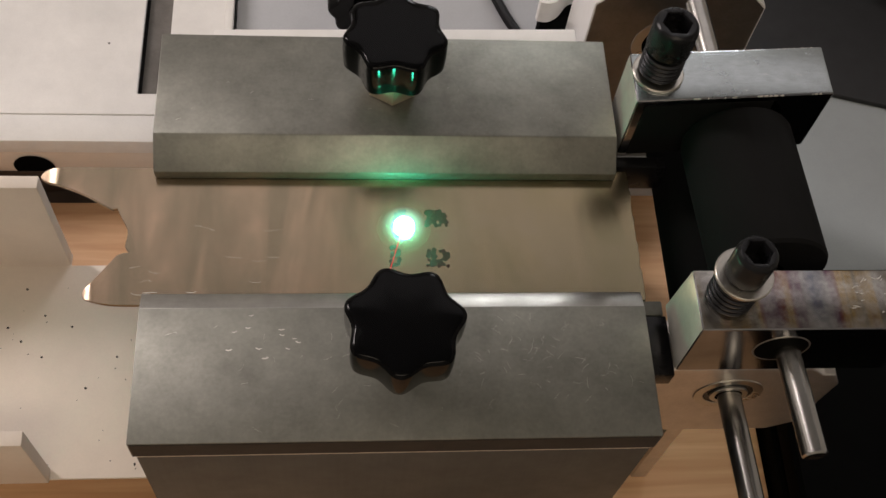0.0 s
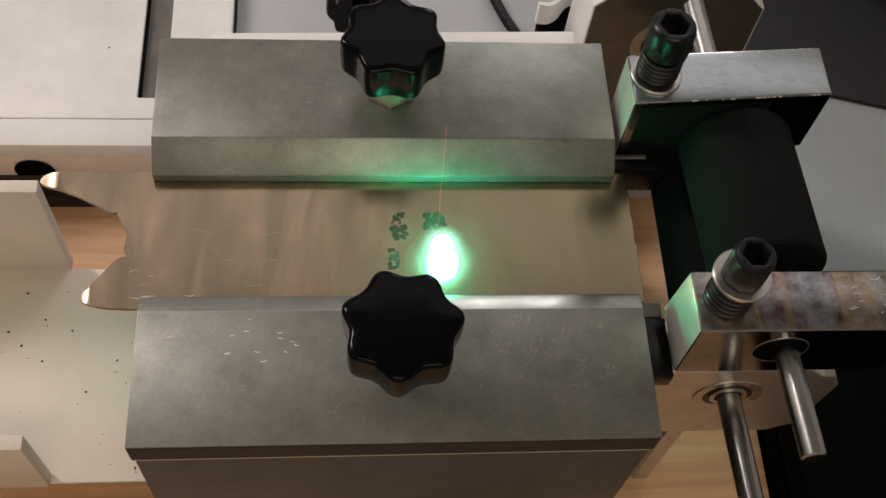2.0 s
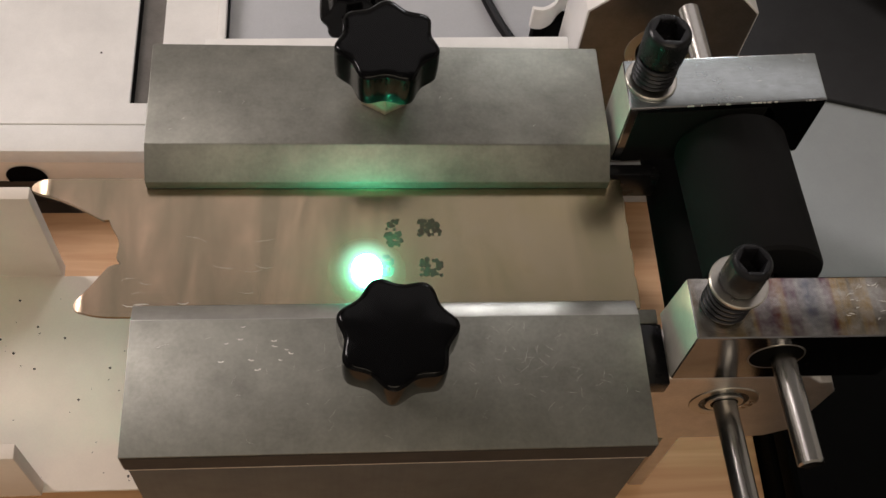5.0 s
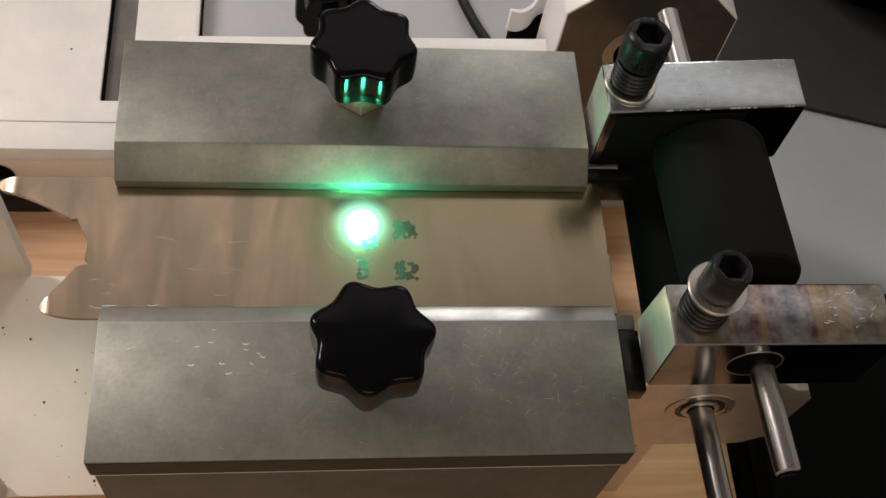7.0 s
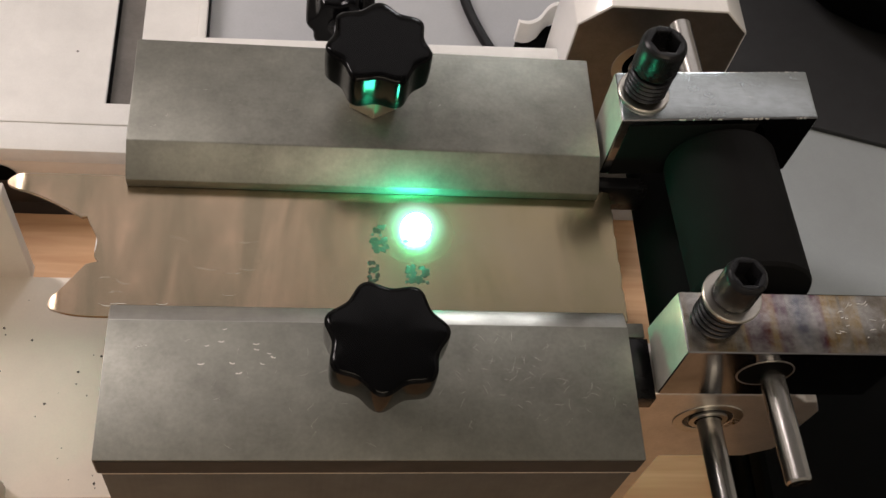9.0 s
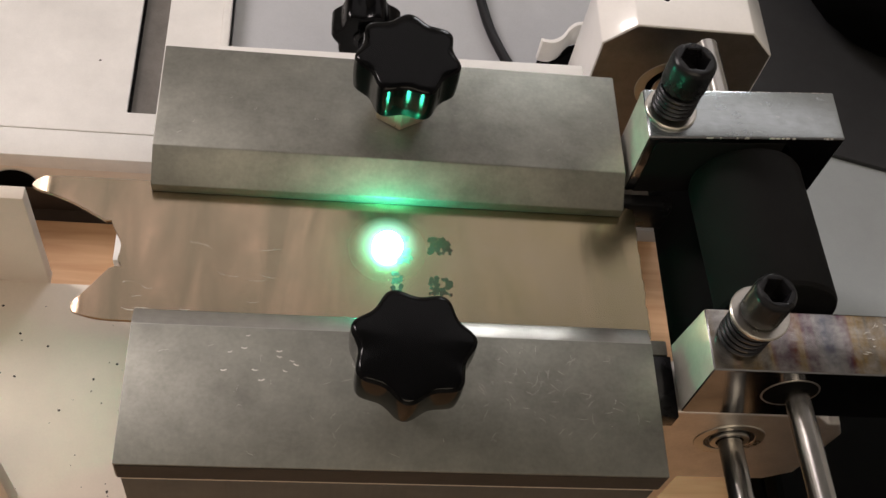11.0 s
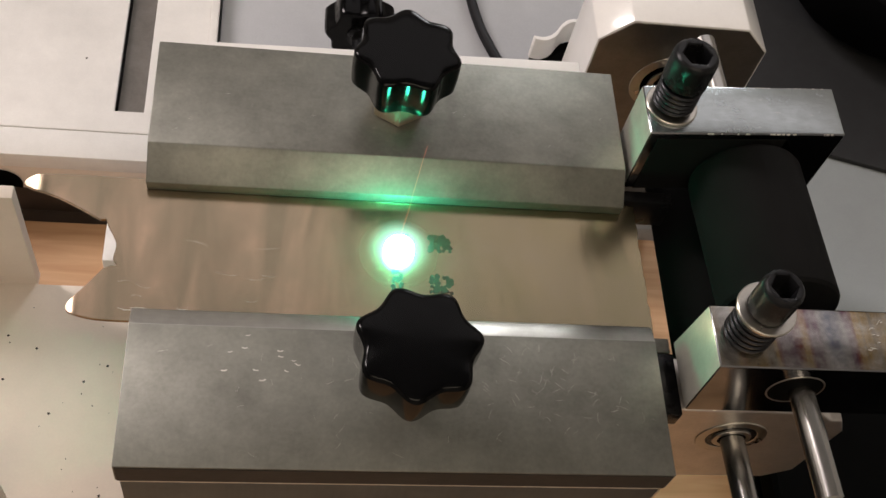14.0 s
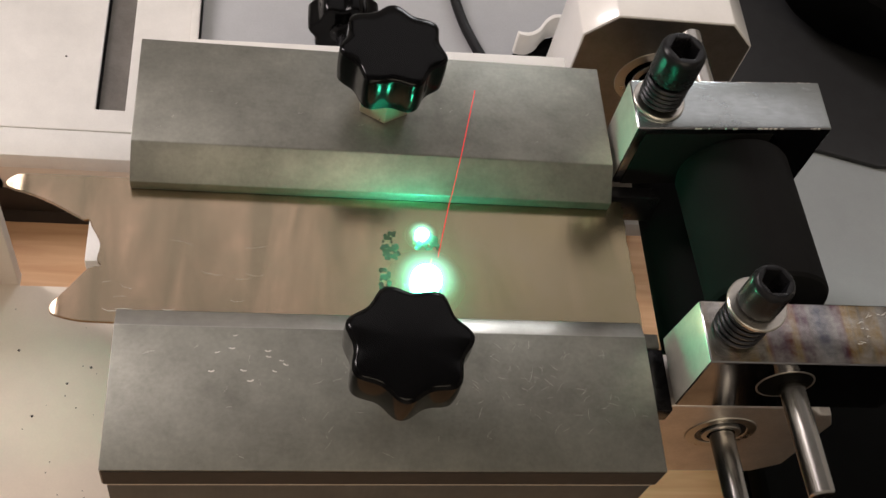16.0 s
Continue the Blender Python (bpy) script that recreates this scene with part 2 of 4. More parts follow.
def bloom(radius, colour):
    """Bloom round a spark, put into emission that fades outward."""
    m = glow("spark_bloom", colour, 1.0, 1.0)
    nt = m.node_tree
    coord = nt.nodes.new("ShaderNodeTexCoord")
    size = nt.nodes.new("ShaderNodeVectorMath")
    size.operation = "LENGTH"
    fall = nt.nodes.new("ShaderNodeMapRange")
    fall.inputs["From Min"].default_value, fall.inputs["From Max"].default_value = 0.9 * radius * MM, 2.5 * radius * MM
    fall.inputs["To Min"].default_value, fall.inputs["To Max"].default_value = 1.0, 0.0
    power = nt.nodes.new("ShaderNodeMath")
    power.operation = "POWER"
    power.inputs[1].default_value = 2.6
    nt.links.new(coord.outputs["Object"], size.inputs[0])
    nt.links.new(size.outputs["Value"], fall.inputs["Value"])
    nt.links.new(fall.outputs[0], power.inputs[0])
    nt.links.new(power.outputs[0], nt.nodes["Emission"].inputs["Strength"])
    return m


def wood_material():
    m, nt, bsdf, link = nodes_of("pale_wood")
    geo = nt.nodes.new("ShaderNodeNewGeometry")
    mp = nt.nodes.new("ShaderNodeMapping")
    mp.inputs["Scale"].default_value = (5, 70, 5)
    link.new(geo.outputs["Position"], mp.inputs["Vector"])
    n = nt.nodes.new("ShaderNodeTexNoise")
    n.inputs["Scale"].default_value = 2.2
    n.inputs["Detail"].default_value = 7
    n.inputs["Distortion"].default_value = 0.6
    link.new(mp.outputs[0], n.inputs["Vector"])
    ramp = nt.nodes.new("ShaderNodeValToRGB")
    ramp.color_ramp.elements[0].position, ramp.color_ramp.elements[0].color = 0.3, (0.53, 0.30, 0.15, 1)
    ramp.color_ramp.elements[1].position, ramp.color_ramp.elements[1].color = 0.7, (0.68, 0.43, 0.24, 1)
    link.new(n.outputs["Fac"], ramp.inputs["Fac"])
    link.new(ramp.outputs[0], bsdf.inputs["Base Color"])
    bsdf.inputs["Roughness"].default_value = 0.55
    b = nt.nodes.new("ShaderNodeBump")
    b.inputs["Strength"].default_value, b.inputs["Distance"].default_value = 0.1, 0.001
    link.new(n.outputs["Fac"], b.inputs["Height"])
    link.new(b.outputs[0], bsdf.inputs["Normal"])
    return m


def reflected_colours():
    """Polished steel with straw, red and violet reflections painted in as brushed streaks."""
    m = surface("reflection_tinted_steel", (0.5, 0.49, 0.47), 0.22, 0.85, grain=0.12, stain=0.1, stain_scale=120, bump=0.03, stretch=(0.08, 1, 1))
    nt = m.node_tree
    geo = nt.nodes.new("ShaderNodeNewGeometry")
    mp = nt.nodes.new("ShaderNodeMapping")
    mp.inputs["Scale"].default_value = (75, 4, 4)
    n = nt.nodes.new("ShaderNodeTexNoise")
    n.inputs["Scale"].default_value, n.inputs["Detail"].default_value = 1.0, 4
    ramp = nt.nodes.new("ShaderNodeValToRGB")
    e = ramp.color_ramp.elements
    e[0].position, e[0].color = 0.30, (0.145, 0.137, 0.133, 1)
    e[1].position, e[1].color = 0.74, (0.105, 0.11, 0.145, 1)
    for p, c in ((0.41, (0.135, 0.11, 0.08, 1)), (0.47, (0.26, 0.175, 0.06, 1)), (0.52, (0.14, 0.052, 0.035, 1)), (0.57, (0.09, 0.038, 0.066, 1)), (0.64, (0.15, 0.143, 0.143, 1))):
        el = e.new(p)
        el.color = c
    nt.links.new(geo.outputs["Position"], mp.inputs["Vector"])
    nt.links.new(mp.outputs[0], n.inputs["Vector"])
    nt.links.new(n.outputs["Fac"], ramp.inputs["Fac"])
    nt.links.new(ramp.outputs[0], nt.nodes["Mix"].inputs["A"])
    return m


def brass():
    """Rolled brass: reflected pinkish bands and smears at the forked end, reflected olive towards the other, all put
    into the colour; a faint waviness.
    """
    m = surface("brushed_brass", (0.5, 0.42, 0.3), 0.22, 0.93, grain=0.05, grain_scale=700, stain=0.10, stain_scale=30, bump=0.008, rough_var=0.12)
    nt = m.node_tree
    geo = nt.nodes.new("ShaderNodeNewGeometry")
    mp = nt.nodes.new("ShaderNodeMapping")
    mp.inputs["Scale"].default_value = (62, 12, 1)
    n = nt.nodes.new("ShaderNodeTexNoise")
    n.inputs["Scale"].default_value, n.inputs["Detail"].default_value, n.inputs["Distortion"].default_value = 1.0, 3, 0.8
    ramp = nt.nodes.new("ShaderNodeValToRGB")
    e = ramp.color_ramp.elements
    e[0].position, e[0].color = 0.36, (0.235, 0.188, 0.13, 1)
    e[1].position, e[1].color = 0.66, (0.49, 0.345, 0.243, 1)
    # Olive reflection faded into the colour along the plate
    sep = nt.nodes.new("ShaderNodeSeparateXYZ")
    along = nt.nodes.new("ShaderNodeMapRange")
    along.interpolation_type = "SMOOTHSTEP"
    along.inputs["From Min"].default_value, along.inputs["From Max"].default_value = 0.04, 0.13
    along.inputs["To Min"].default_value, along.inputs["To Max"].default_value = 0.0, 0.75
    olive = nt.nodes.new("ShaderNodeMix")
    olive.data_type = "RGBA"
    olive.inputs["B"].default_value = (0.215, 0.193, 0.107, 1)
    nt.links.new(geo.outputs["Position"], mp.inputs["Vector"])
    nt.links.new(geo.outputs["Position"], sep.inputs[0])
    nt.links.new(sep.outputs["X"], along.inputs["Value"])
    nt.links.new(along.outputs[0], olive.inputs["Factor"])
    nt.links.new(mp.outputs[0], n.inputs["Vector"])
    nt.links.new(n.outputs["Fac"], ramp.inputs["Fac"])
    nt.links.new(ramp.outputs[0], olive.inputs["A"])
    nt.links.new(olive.outputs["Result"], nt.nodes["Mix"].inputs["A"])
    nt.nodes["Mix"].inputs["B"].default_value = (0.30, 0.25, 0.175, 1)
    wavy = nt.nodes.new("ShaderNodeBump")
    wavy.inputs["Strength"].default_value, wavy.inputs["Distance"].default_value = 0.15, 0.001
    nt.links.new(n.outputs["Fac"], wavy.inputs["Height"])
    nt.links.new(wavy.outputs[0], nt.nodes["Bump"].inputs["Normal"])
    return m


BRASS = brass()
WOOD = wood_material()
REFLECTED = reflected_colours()
# Polished steel, its colour lowered for the dark view the front mirrors
MIRROR = surface("dim_mirror_steel", (0.25, 0.25, 0.265), 0.13, 1.0, grain=0.06, stain=0.2, stain_scale=60, bump=0.004, stretch=(0.1, 1, 1), rough_var=0.05)
PLATED = surface("worn_zinc_plate", (0.41, 0.445, 0.455), 0.24, 0.95, grain=0.14, stain=0.07, stain_scale=140, bump=0.015, stretch=(0.2, 1, 1), rough_var=0.14)

# ---- the room ----
WOOD_Z, TABLE_Z, FLOOR_Z = -200, -218, -960
solid("floor", box(-2000, 2200, -1800, 2400, FLOOR_Z - 50, FLOOR_Z), TABLE, "grey vinyl workshop floor", "floor", kind="structure")
solid("ceiling", box(-2000, 2200, -1800, 2400, 1900, 1950), CEILING, "plain white ceiling", "ceiling", kind="structure")
solid("wall_north", box(-2000, 2200, 2400, 2460, FLOOR_Z, 1900), WALL, "plain painted wall", "wall", kind="structure")
solid("wall_south", box(-2000, 2200, -1860, -1800, FLOOR_Z, 1900), WALL, "plain painted wall", "wall", kind="structure")
solid("wall_west", box(-2060, -2000, -1800, 2400, FLOOR_Z, 1900), WALL, "plain painted wall", "wall", kind="structure")
solid("wall_east", box(2200, 2260, -1800, 2400, FLOOR_Z, 1900), WALL, "plain painted wall", "wall", kind="structure")

table = thing("work_table", 200, 200, FLOOR_Z, "grey laminate work table under the engraving machine", "table")
part("tabletop", box(-700, 1000, -420, 900, TABLE_Z - 30, TABLE_Z, 2), TABLE, table)
for lx in (-660, 900):
    for ly in (-380, 800):
        part("leg", box(lx, lx + 60, ly, ly + 60, FLOOR_Z, TABLE_Z - 30, 3), GREY, table)
solid("wooden_board", prism([(-420, -330), (306, -330), (306, 229), (13, 229), (13, 218.6), (-420, 218.6)], "z", TABLE_Z, WOOD_Z, 1.2), WOOD, "pale pine board lying under the machine", "board")

# ---- the machine's bed ----
panel = thing("bed_panel", -120, 300, TABLE_Z, "off-white painted bed panel with a long slot", "machine panel")
PZ = -150
part("front_strip", box(-420, 12, 228, 246, PZ - 12, PZ - 0.4, 0.6), WHITE, panel)
part("slotted_plate", prism([(-420, 246.2), (11, 246.2), (11, 560), (-25.2, 560), (-25.2, 261), (-41, 261), (-41, 560), (-420, 560)], "z", PZ - 3, PZ, 0.6), WHITE, panel)
# Black sheet stands in for the shade inside the slot
part("slot_shade", box(-44, -41.3, 261, 560, PZ - 13.9, PZ - 3.2), BLACK, panel, "black sheet for the shade inside the slot")
part("edge_rib", box(6.5, 11, 262, 560, PZ, PZ + 2.2, 0.5), WHITE, panel)
part("front_face", prism([(-420, WOOD_Z), (12, WOOD_Z), (12, PZ - 12), (-420, PZ - 12)], "y", 229.5, 236, 0.5), CREAM, panel, "cream front face of the panel in shade")
# Dark brown strip and rail paint the shade of the gap below
part("gap_strip", box(-420, 12, 228.6, 229.4, TABLE_Z, -183, 0.2, 1), GAP_SHADE, panel, "dark brown strip for the shaded gap under the front face")
part("gap_rail", box(-420, 12, 218.9, 228.5, TABLE_Z, WOOD_Z - 4, 0.4, 1), GAP_SHADE, panel, "dark brown rail, the gap's shade put into its colour")
part("slot_floor", box(-60, -10, 262, 560, PZ - 28, PZ - 14), FACE, panel, "grey channel under the slot")
part("back_box", box(-420, 12, 237, 560, TABLE_Z, PZ - 41), GREY, panel)
for rx in (-400, -120, -8):
    part("rib", box(rx, rx + 14, 250, 556, PZ - 41, PZ - 3.3), GREY, panel)
# Flat black disc paints the shade inside the bolt hole
hole = lathe([(0, 0), (10, 0), (10.4, -0.4), (11.5, -0.4)], (-100, 229.2, -178), "y", 32)
part("bolt_hole", hole, BLACK, panel, "round bolt hole, its shade a flat black disc")

sheet = solid("back_sheet", box(12, 274, 206, 640, PZ - 20, PZ - 8, 0.5), GREY, "grey sheet metal deck behind the vice", "metal sheet")
part("support", box(20, 190, 266, 630, TABLE_Z, PZ - 20), GREY, sheet)

solid("mounting_block", box(-35, 24, 159, 186, WOOD_Z, -140, 0.8), WHITE, "off-white painted mounting block under the brass plate", "block")
part("dot", lathe([(0, PZ + 0.06), (0.7, PZ + 0.04), (0.8, PZ - 0.1)], (-60, 297, 0), "z", 12), SPECK, panel, "small dark spot")
tray = thing("chip_tray", -80, 90, -154, "cream painted sheet metal tray with dark grit", "tray")
part("floor_sheet", box(-420, 60, 36, 151, -154, -152, 0.6), CREAM, tray)
part("rear_flange", box(-256, -66, 150.8, 158, -154, -152.05, 0.2, 1), CREAM, tray)
part("foot", box(-160, -148, 60, 130, WOOD_Z, -154), CREAM, tray)
part("foot", box(-20, 20, 60, 130, WOOD_Z, -154), CREAM, tray)


def upright(y, x_right, top, thick):
    ob = thing("upright_flange", x_right - 60, y, -152, "cream painted upright flange standing on the tray", "flange", "flanges of the tray")
    part("plate", prism([(x_right - 190, -152), (x_right, -152), (x_right, top), (x_right - 190, top)], "y", y, y + thick, 0.7), CREAM, ob)
    return ob


flange = upright(151, -66, -76, 7)
part("screw", lathe([(0, 0), (2.6, 0), (3.2, 0.5), (3.2, 1)], (-110, 150.2, -118), "y", 20), WHITE, flange)
upright(34, -63, -98, 7)

random.seed(11)
forms = []
for i in range(48):
    x, y = random.uniform(-130, -22), random.uniform(40, 148)
    r = random.choice((0.2, 0.25, 0.3, 0.4, 0.7))
    g = bmesh.new()
    bmesh.ops.create_icosphere(g, subdivisions=1, radius=r)
    for v in g.verts:
        v.co = Vector((x + v.co.x * random.uniform(0.7, 1.4), y + v.co.y * random.uniform(0.7, 1.4), -151.9 + max(0, v.co.z * 0.6)))
    forms.append(g)
solid("metal_grit", joined(*forms), SPECK, "dark grit scattered on the tray", "grit", kind="stuff")

# ---- the vice ----
L = 190.0


def jaw(name, label, x0, bulge, ridge, back, lip, lip_z, ledge):
    """A jaw: a cap with a sloped front lip over a body with a ledge for the plate."""
    ob = thing(name, x0 + L / 2, (ridge + back) / 2, -198, label, "vice jaw", "jaws of the vice")
    s = 1 if back > ridge else -1
    n = Vector((ridge - lip, -lip_z)).normalized()
    face = [(lip + (ridge - lip) * t - s * abs(n.y) * bulge * math.sin(math.pi * t), lip_z * (1 - t) + abs(n.x) * bulge * math.sin(math.pi * t)) for t in (0.12, 0.24, 0.36, 0.48, 0.6, 0.72, 0.84, 0.94)]
    cap = [(ridge, 0), (back, 0), (back, -12.4), (ledge + s * 8, -12.4), (ledge + s * 8, -13.9), (lip + s * 0.3, -13.9), (lip, lip_z)] + (face if bulge else [])
    bm = prism(cap, "x", x0, x0 + L, 0.3 if bulge else 0.5, 2)
    for face in bm.faces:
        face.material_index = 1 if bulge and face.normal.y > 0.2 and face.normal.z > 0.5 else 0
    part("cap_plate", bm, [STEEL, LIP], ob)
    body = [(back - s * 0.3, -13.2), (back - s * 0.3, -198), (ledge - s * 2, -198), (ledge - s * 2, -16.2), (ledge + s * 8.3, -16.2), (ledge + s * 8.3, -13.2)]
    part("body", prism(body, "x", x0 + 1.2, x0 + L - 1.2, 0.5, 2), STEEL_EDGE, ob, "milled steel jaw body, dim side reflections put into its colour")
    return ob


near_jaw = jaw("near_jaw", "scratched ground steel vice jaw with a sloped lip", 0, 0.25, 52, 0, 59.4, -2.7, 62.4)
far_jaw = jaw("far_jaw", "ground steel vice jaw with a broad sloped lip", -1, 0, 130.2, 181, 117.2, -8.6, 117.2)
# Thin dark strip paints the dark reflection on the cap's front edge
part("edge_strip", box(0.6, 189.4, -0.25, 0.05, -12.2, -0.7, 0.1, 1), EDGE_SHADE, near_jaw, "thin dark strip for the front edge's dark reflection")
# Pale strip paints the lit gap between cap and body
part("lit_gap_line", box(1.5, 188.5, -0.1, 0.9, -13.5, -12.7), BRIGHT_MARK, near_jaw, "pale strip for the light in the joint")

random.seed(21)


def nicks(count, x0, x1, y0, y1, z, long, wide, a0=-0.3, a1=1.2):
    forms = []
    for i in range(count):
        cx, cy, a = random.uniform(x0, x1), random.uniform(y0, y1), random.uniform(a0, a1)
        u, w = random.uniform(0.4, 1.0) * long, random.uniform(0.5, 1.0) * wide
        bend = random.uniform(-0.35, 0.35) * u
        line = [(p * u, bend * (1 - p * p), w * (0.5 - 0.42 * abs(p))) for p in (-1, -0.4, 0.4, 1)]
        flat = [(p, q - h) for p, q, h in line] + [(p, q + h) for p, q, h in line[::-1]]
        pts = [(cx + p * math.cos(a) - q * math.sin(a), cy + p * math.sin(a) + q * math.cos(a)) for p, q in flat]
        forms.append(prism(pts, "z", z - 0.05, z + 0.03 + 0.001 * i))
    return joined(*forms)




def dents(places, z):
    """Small crescent punch marks with a bright raised lip."""
    forms = []
    for i, (cx, cy) in enumerate(places):
        r, a0 = random.uniform(1.0, 1.6), random.uniform(-0.5, 0.4) - 1.5
        arc = [a0 + 1.9 * (k / 6 - 0.5) for k in range(7)]
        outer = [(cx + r * math.cos(a), cy + r * 0.8 * math.sin(a)) for a in arc]
        inner = [(cx + r * 0.62 * math.cos(a) * (0.9 + 0.1 * math.cos(a)), cy + r * 0.46 * math.sin(a) - 0.12) for a in arc[::-1]]
        forms.append(prism(outer + inner, "z", z - 0.05, z + 0.04 + 0.001 * i))
    return joined(*forms)


PUNCHED = [(40.8, 49.5), (40.0, 44.7), (34.9, 42.9), (52.2, 44.0), (52.6, 41.7), (57.0, 40.1), (58.7, 38.8), (44.3, 36.4), (54.9, 36.1), (46.4, 32.7), (33.3, 36.0)]
tagged(part("dent", dents(PUNCHED, 0), GLINT, near_jaw, "small bright dents in the steel"), kind="stuff")
tagged(part("scratch", nicks(46, 124, 176, 14, 48, 0, 2.4, 0.13, -0.9, 1.6), BRIGHT_MARK, near_jaw, "fine bright scratches"), kind="stuff")
tagged(part("scratch", nicks(46, 6, 186, 3, 50, 0, 2.4, 0.1, -1.7, 1.7), BRIGHT_MARK, near_jaw, "fine bright scratches"), kind="stuff")
tagged(part("scratch", nicks(14, 8, 185, 133, 178, 0, 1.2, 0.12), BRIGHT_MARK, far_jaw, "fine bright scratches"), kind="stuff")

# ---- the brass plate ----
plate = thing("brass_plate", 90, 92, -16, "brushed brass plate with a fish-tail end held in the vice", "plate")


def curve(points, n=8):
    """Catmull-Rom through a few corners."""
    out = []
    for i in range(len(points) - 1):
        p0, p1, p2, p3 = (Vector(points[max(0, min(len(points) - 1, i + k))]) for k in (-1, 0, 1, 2))
        for j in range(n):
            t = j / n
            out.append(0.5 * ((2 * p1) + (p2 - p0) * t + (2 * p0 - 5 * p1 + 4 * p2 - p3) * t * t + (3 * p1 - p0 - 3 * p2 + p3) * t ** 3))
    return [tuple(p) for p in out] + [tuple(points[-1])]


random.seed(5)
outline = [(195.3 + random.uniform(-0.45, 0.3), 61.5 + 2.52 * i) for i in range(25)]
outline += curve([(0, 122.6), (-25, 122.6), (-41, 122.2), (-46.5, 119.8), (-44, 116.5), (-30, 110.5), (-16.5, 102.8)], 6)
outline += curve([(-14.5, 103.2), (-13.5, 100.5), (-9.8, 93), (-10.2, 86), (-8.6, 83.5), (-10.5, 83)], 4)
outline += curve([(-13, 82), (-21, 71), (-24.6, 66.5), (-23, 63), (-14, 60.6), (0, 60.2)], 6)
bm = prism(outline, "z", -15.6, -14.0, 0.15, 1)
for cut in [-37.5 - 0.6 * i for i in range(11)] + [-19.5 - 0.6 * i for i in range(8)]:
    bmesh.ops.bisect_plane(bm, geom=bm.verts[:] + bm.edges[:] + bm.faces[:], plane_co=(cut, 0, 0), plane_no=(1, 0, 0))
for v in bm.verts:
    edge, run, tilt, mid = (-19.5, 4.2, 0.085, 64.5) if v.co.y < 76 else (-37.5, 6.0, 0.16, 118.5)
    d = edge - v.co.x
    if d > 0:
        v.co.z -= 0.31 * (d * d / (2 * run) if d < run else d - run / 2)
        v.co.z += tilt * (v.co.y - mid) * min(1.0, d / run)
part("sheet", bm, BRASS, plate)


tagged(part("scratch", nicks(9, -8, 50, 70, 104, -14, 4.6, 0.1, -0.3, 0.12), GLINT, plate, "fine pale scratches"), kind="stuff")
tagged(part("scratch", nicks(6, -12, 26, 64, 66.5, -14, 5.0, 0.45, -0.06, 0.02), GLINT, plate, "bright scuffs along the edge"), kind="stuff")


def engraved(x, y, seed, w, h, fill, slant=0.0):
    """Illegible burnt marks: a ragged lattice of small dark spots that run into one another."""
    random.seed(seed)
    forms, pitch = [], 1.3
    nx, ny = int(w / pitch), int(h / pitch)
    for i in range(nx * ny):
        px, py = i % nx - (nx - 1) / 2, i // nx - (ny - 1) / 2
        if random.random() > fill:
            continue
        cx = x + px * pitch + slant * py * pitch + random.uniform(-0.35, 0.35)
        cy = y + py * pitch + random.uniform(-0.35, 0.35)
        r = random.uniform(0.65, 1.15)
        pts = [(cx + r * random.uniform(0.75, 1.2) * math.cos(k * math.pi / 4), cy + r * random.uniform(0.75, 1.2) * math.sin(k * math.pi / 4)) for k in range(8)]
        forms.append(prism(pts, "z", -14.02, -13.975 + 0.0015 * i))
    return joined(*forms)


part("engraving", engraved(112.6, 99.0, 3, 9.2, 9.0, 0.72), SOOT, plate, "burnt black engraved marks")
part("engraving", engraved(112.8, 80.6, 4, 9.8, 9.0, 0.7), SOOT, plate, "burnt black engraved marks")
part("engraving", engraved(98.0, 100.8, 7, 5.0, 7.0, 0.6, 0.35), SOOT, plate, "burnt brown engraved marks")
part("engraving", engraved(98.4, 93.6, 8, 7.6, 6.6, 0.75, -0.2), SOOT, plate, "burnt brown engraved marks")
part("engraving", engraved(95.8, 81.5, 9, 5.0, 9.4, 0.62), SOOT, plate, "burnt brown engraved marks")


# ---- star knobs ----
def knob(x, y, z0, z1, lobe_deg, label, seat_z, nut=True):
    ob = thing("star_knob", x, y, seat_z, label, "knob", "star knobs of the vice")
    R, ph = 21.4, radians(lobe_deg)

    def lobes(a, r):
        k = min(1.0, r / 16.0)
        c = math.cos(7 * (a - ph))
        return 1 - 0.074 * k * (1 - c) - 0.008 * k * (1 - c * c)

    wall = [(R - 0.1 - 0.3 * (1 - k / 8) - 0.3 * (2 * k / 8 - 1) ** 2, z0 + 1.2 + (z1 - z0 - 2.4) * k / 8) for k in range(9)]
    prof = [(0, z0 + 1), (8, z0 + 0.5), (14, z0), (R - 2.2, z0), (R - 1.3, z0 + 0.4)] + wall
    prof += [(R - 0.95, z1 - 0.7), (R - 1.5, z1 - 0.25), (R - 2.2, z1), (R - 4.5, z1 + 0.25), (13, z1 + 0.38), (7, z1 + 0.45), (0, z1 + 0.5)]
    part("grip", lathe(prof, (x, y, 0), "z", 168, lobes), KNOB, ob)
    if nut:
        hexa = lambda a, r: math.cos(math.pi / 6) / math.cos(((a + math.pi / 6) % (math.pi / 3)) - math.pi / 6)
        part("hub", lathe([(0, seat_z), (10.6, seat_z), (11.2, seat_z + 0.8), (11.2, z0 - 6.0), (10.4, z0 - 5.2), (9.0, z0 - 5.0), (9.0, z0 + 0.6), (0, z0 + 0.6)], (x, y, 0), "z", 48, hexa), HUB, ob, "polished hexagon hub")
    else:
        part("stud", lathe([(0, seat_z), (5, seat_z), (5, z0 + 0.6), (0, z0 + 0.6)], (x, y, 0), "z", 24), CHROME, ob, "steel stud")
    return ob


knob(95, 26.6, 27.0, 43.0, 58.5, "glossy black seven-lobed knob on the near jaw", 0, False)
